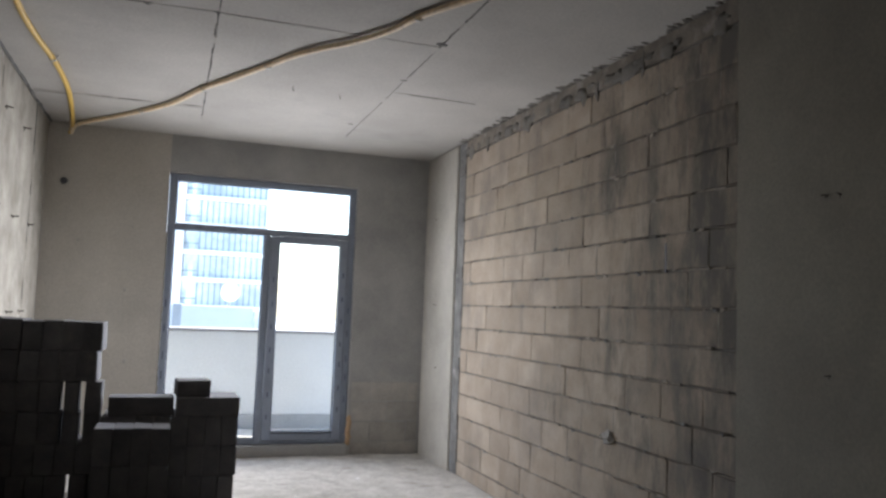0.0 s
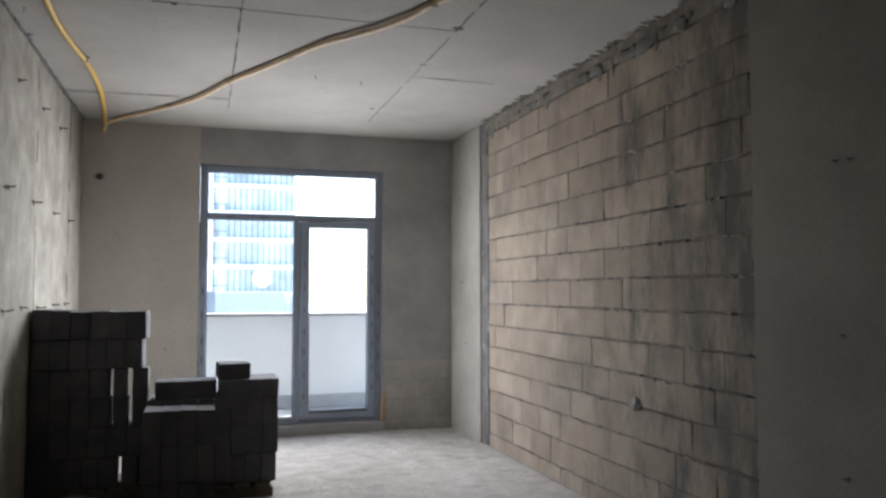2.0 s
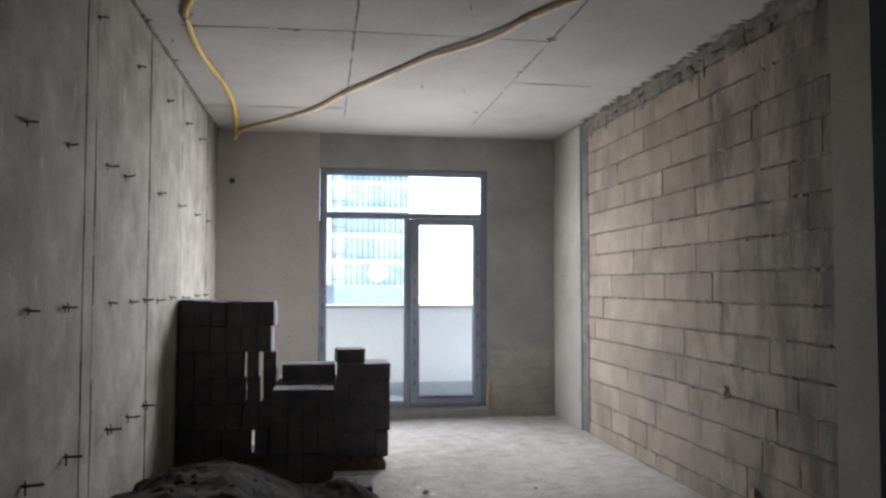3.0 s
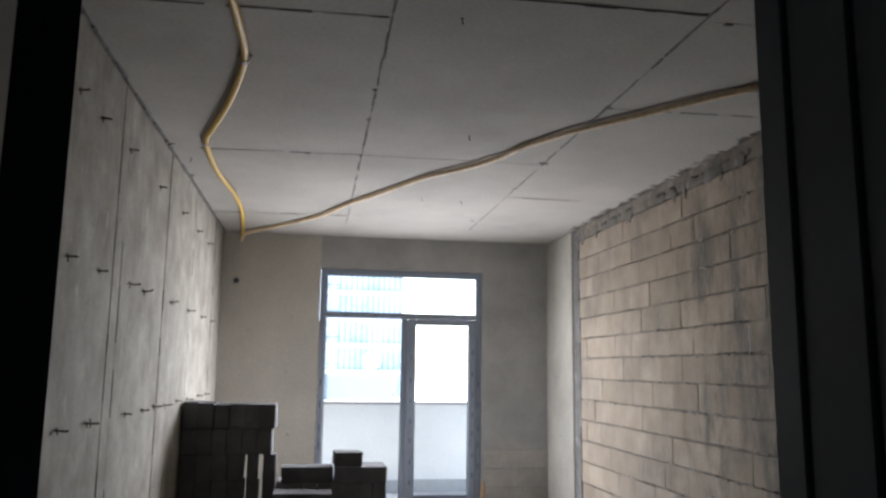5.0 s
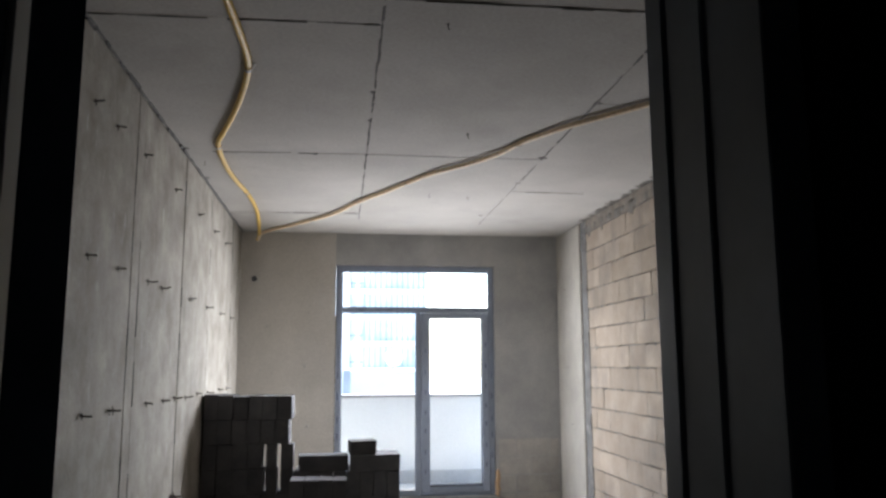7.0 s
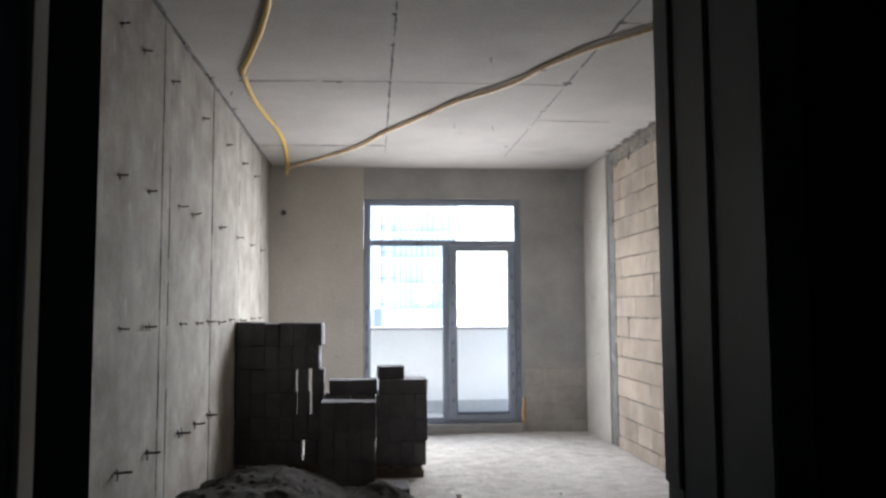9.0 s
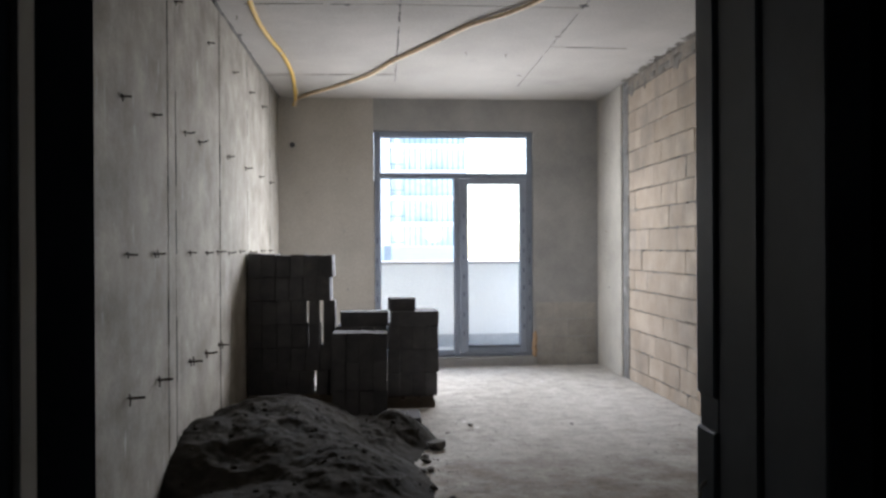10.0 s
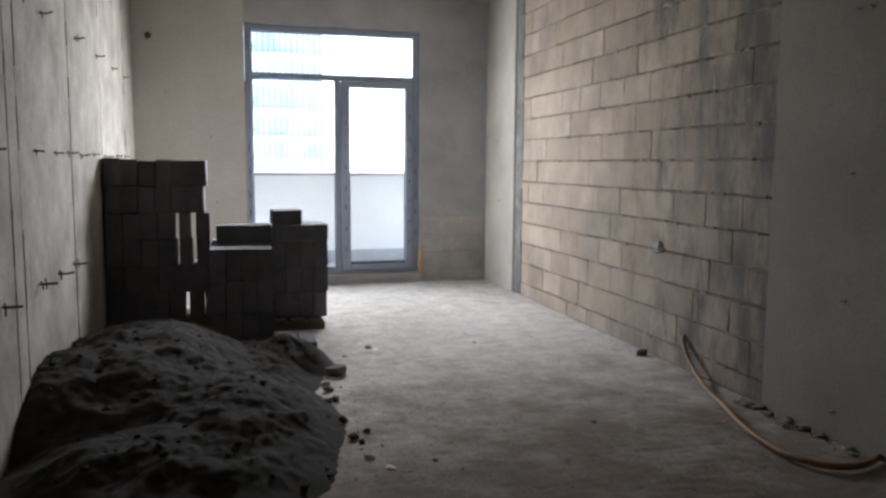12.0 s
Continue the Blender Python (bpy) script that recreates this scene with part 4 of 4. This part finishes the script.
# mortar in the bed joints, broken and uneven
bm = bmesh.new()
for k in range(14):
    y, zj = -1.06, J0 + k * CH - 0.001
    while y > -4.62:
        d = RNG.uniform(0.03, 0.26)
        u = RNG.random()
        if u < 0.76:
            dz = RNG.uniform(0.003, 0.0075)
            box(bm, W + RNG.uniform(-0.0015, 0.0035), W + 0.02, max(y - d, -4.66), y, zj - dz, zj + dz * 0.8, 0.0015)
        y -= d
part("bed_joint", bm, M_BEDJOINT, wall_right)
# mortar rubbed flush into most of the upright joints
bm = bmesh.new()
for y, za, zb in HEADS:
    if RNG.random() < 0.9:
        z = za
        while z < zb:
            dz = RNG.uniform(0.04, 0.14)
            if RNG.random() < 0.8:
                box(bm, W + RNG.uniform(-0.0005, 0.002), W + 0.02, y - RNG.uniform(0.004, 0.007), y + RNG.uniform(0.003, 0.006), z, min(z + dz, zb), 0.0012)
            z += dz
part("head_joint", bm, M_SMEAR, wall_right)
# flattened squeezes of mortar along the beds
bm = bmesh.new()
for k in range(210):
    zj = J0 + RNG.randrange(14) * CH + RNG.uniform(-0.016, 0.008)
    lump(bm, (W + 0.001, RNG.uniform(-4.6, -1.1), zj), (RNG.uniform(0.002, 0.005), RNG.uniform(0.008, 0.045), RNG.uniform(0.004, 0.012)), k, 0.8, 2)
smooth(part("mortar_squeeze", bm, M_SMEAR, wall_right))
bm = bmesh.new()
for k in range(90):
    zj = J0 + RNG.randrange(14) * CH + RNG.uniform(-0.012, 0.004)
    lump(bm, (W + 0.002, RNG.uniform(-4.6, -1.1), zj), (RNG.uniform(0.003, 0.007), RNG.uniform(0.006, 0.03), RNG.uniform(0.005, 0.012)), 400 + k, 0.8, 2)
smooth(part("mortar_crust", bm, M_JOINT, wall_right))
# dark strip laid on one upright joint for the shade of an open void
slab("joint_shade_strip", W - 0.0015, W + 0.01, -4.107, -4.093, 1.68, 1.84, M_PVC_DARK, wall_right)
for k in range(4):
    za, zb = rows[k]
    prev = 2.87
    for xe in (3.07 if k % 2 else 3.24, 3.45 if k % 2 else 3.565, 3.565):
        if xe - prev > 0.05:
            wall_block(wall_far, 0.022 + 0.025, prev, xe - 0.008, za, zb, 0, 'x')
        prev = xe
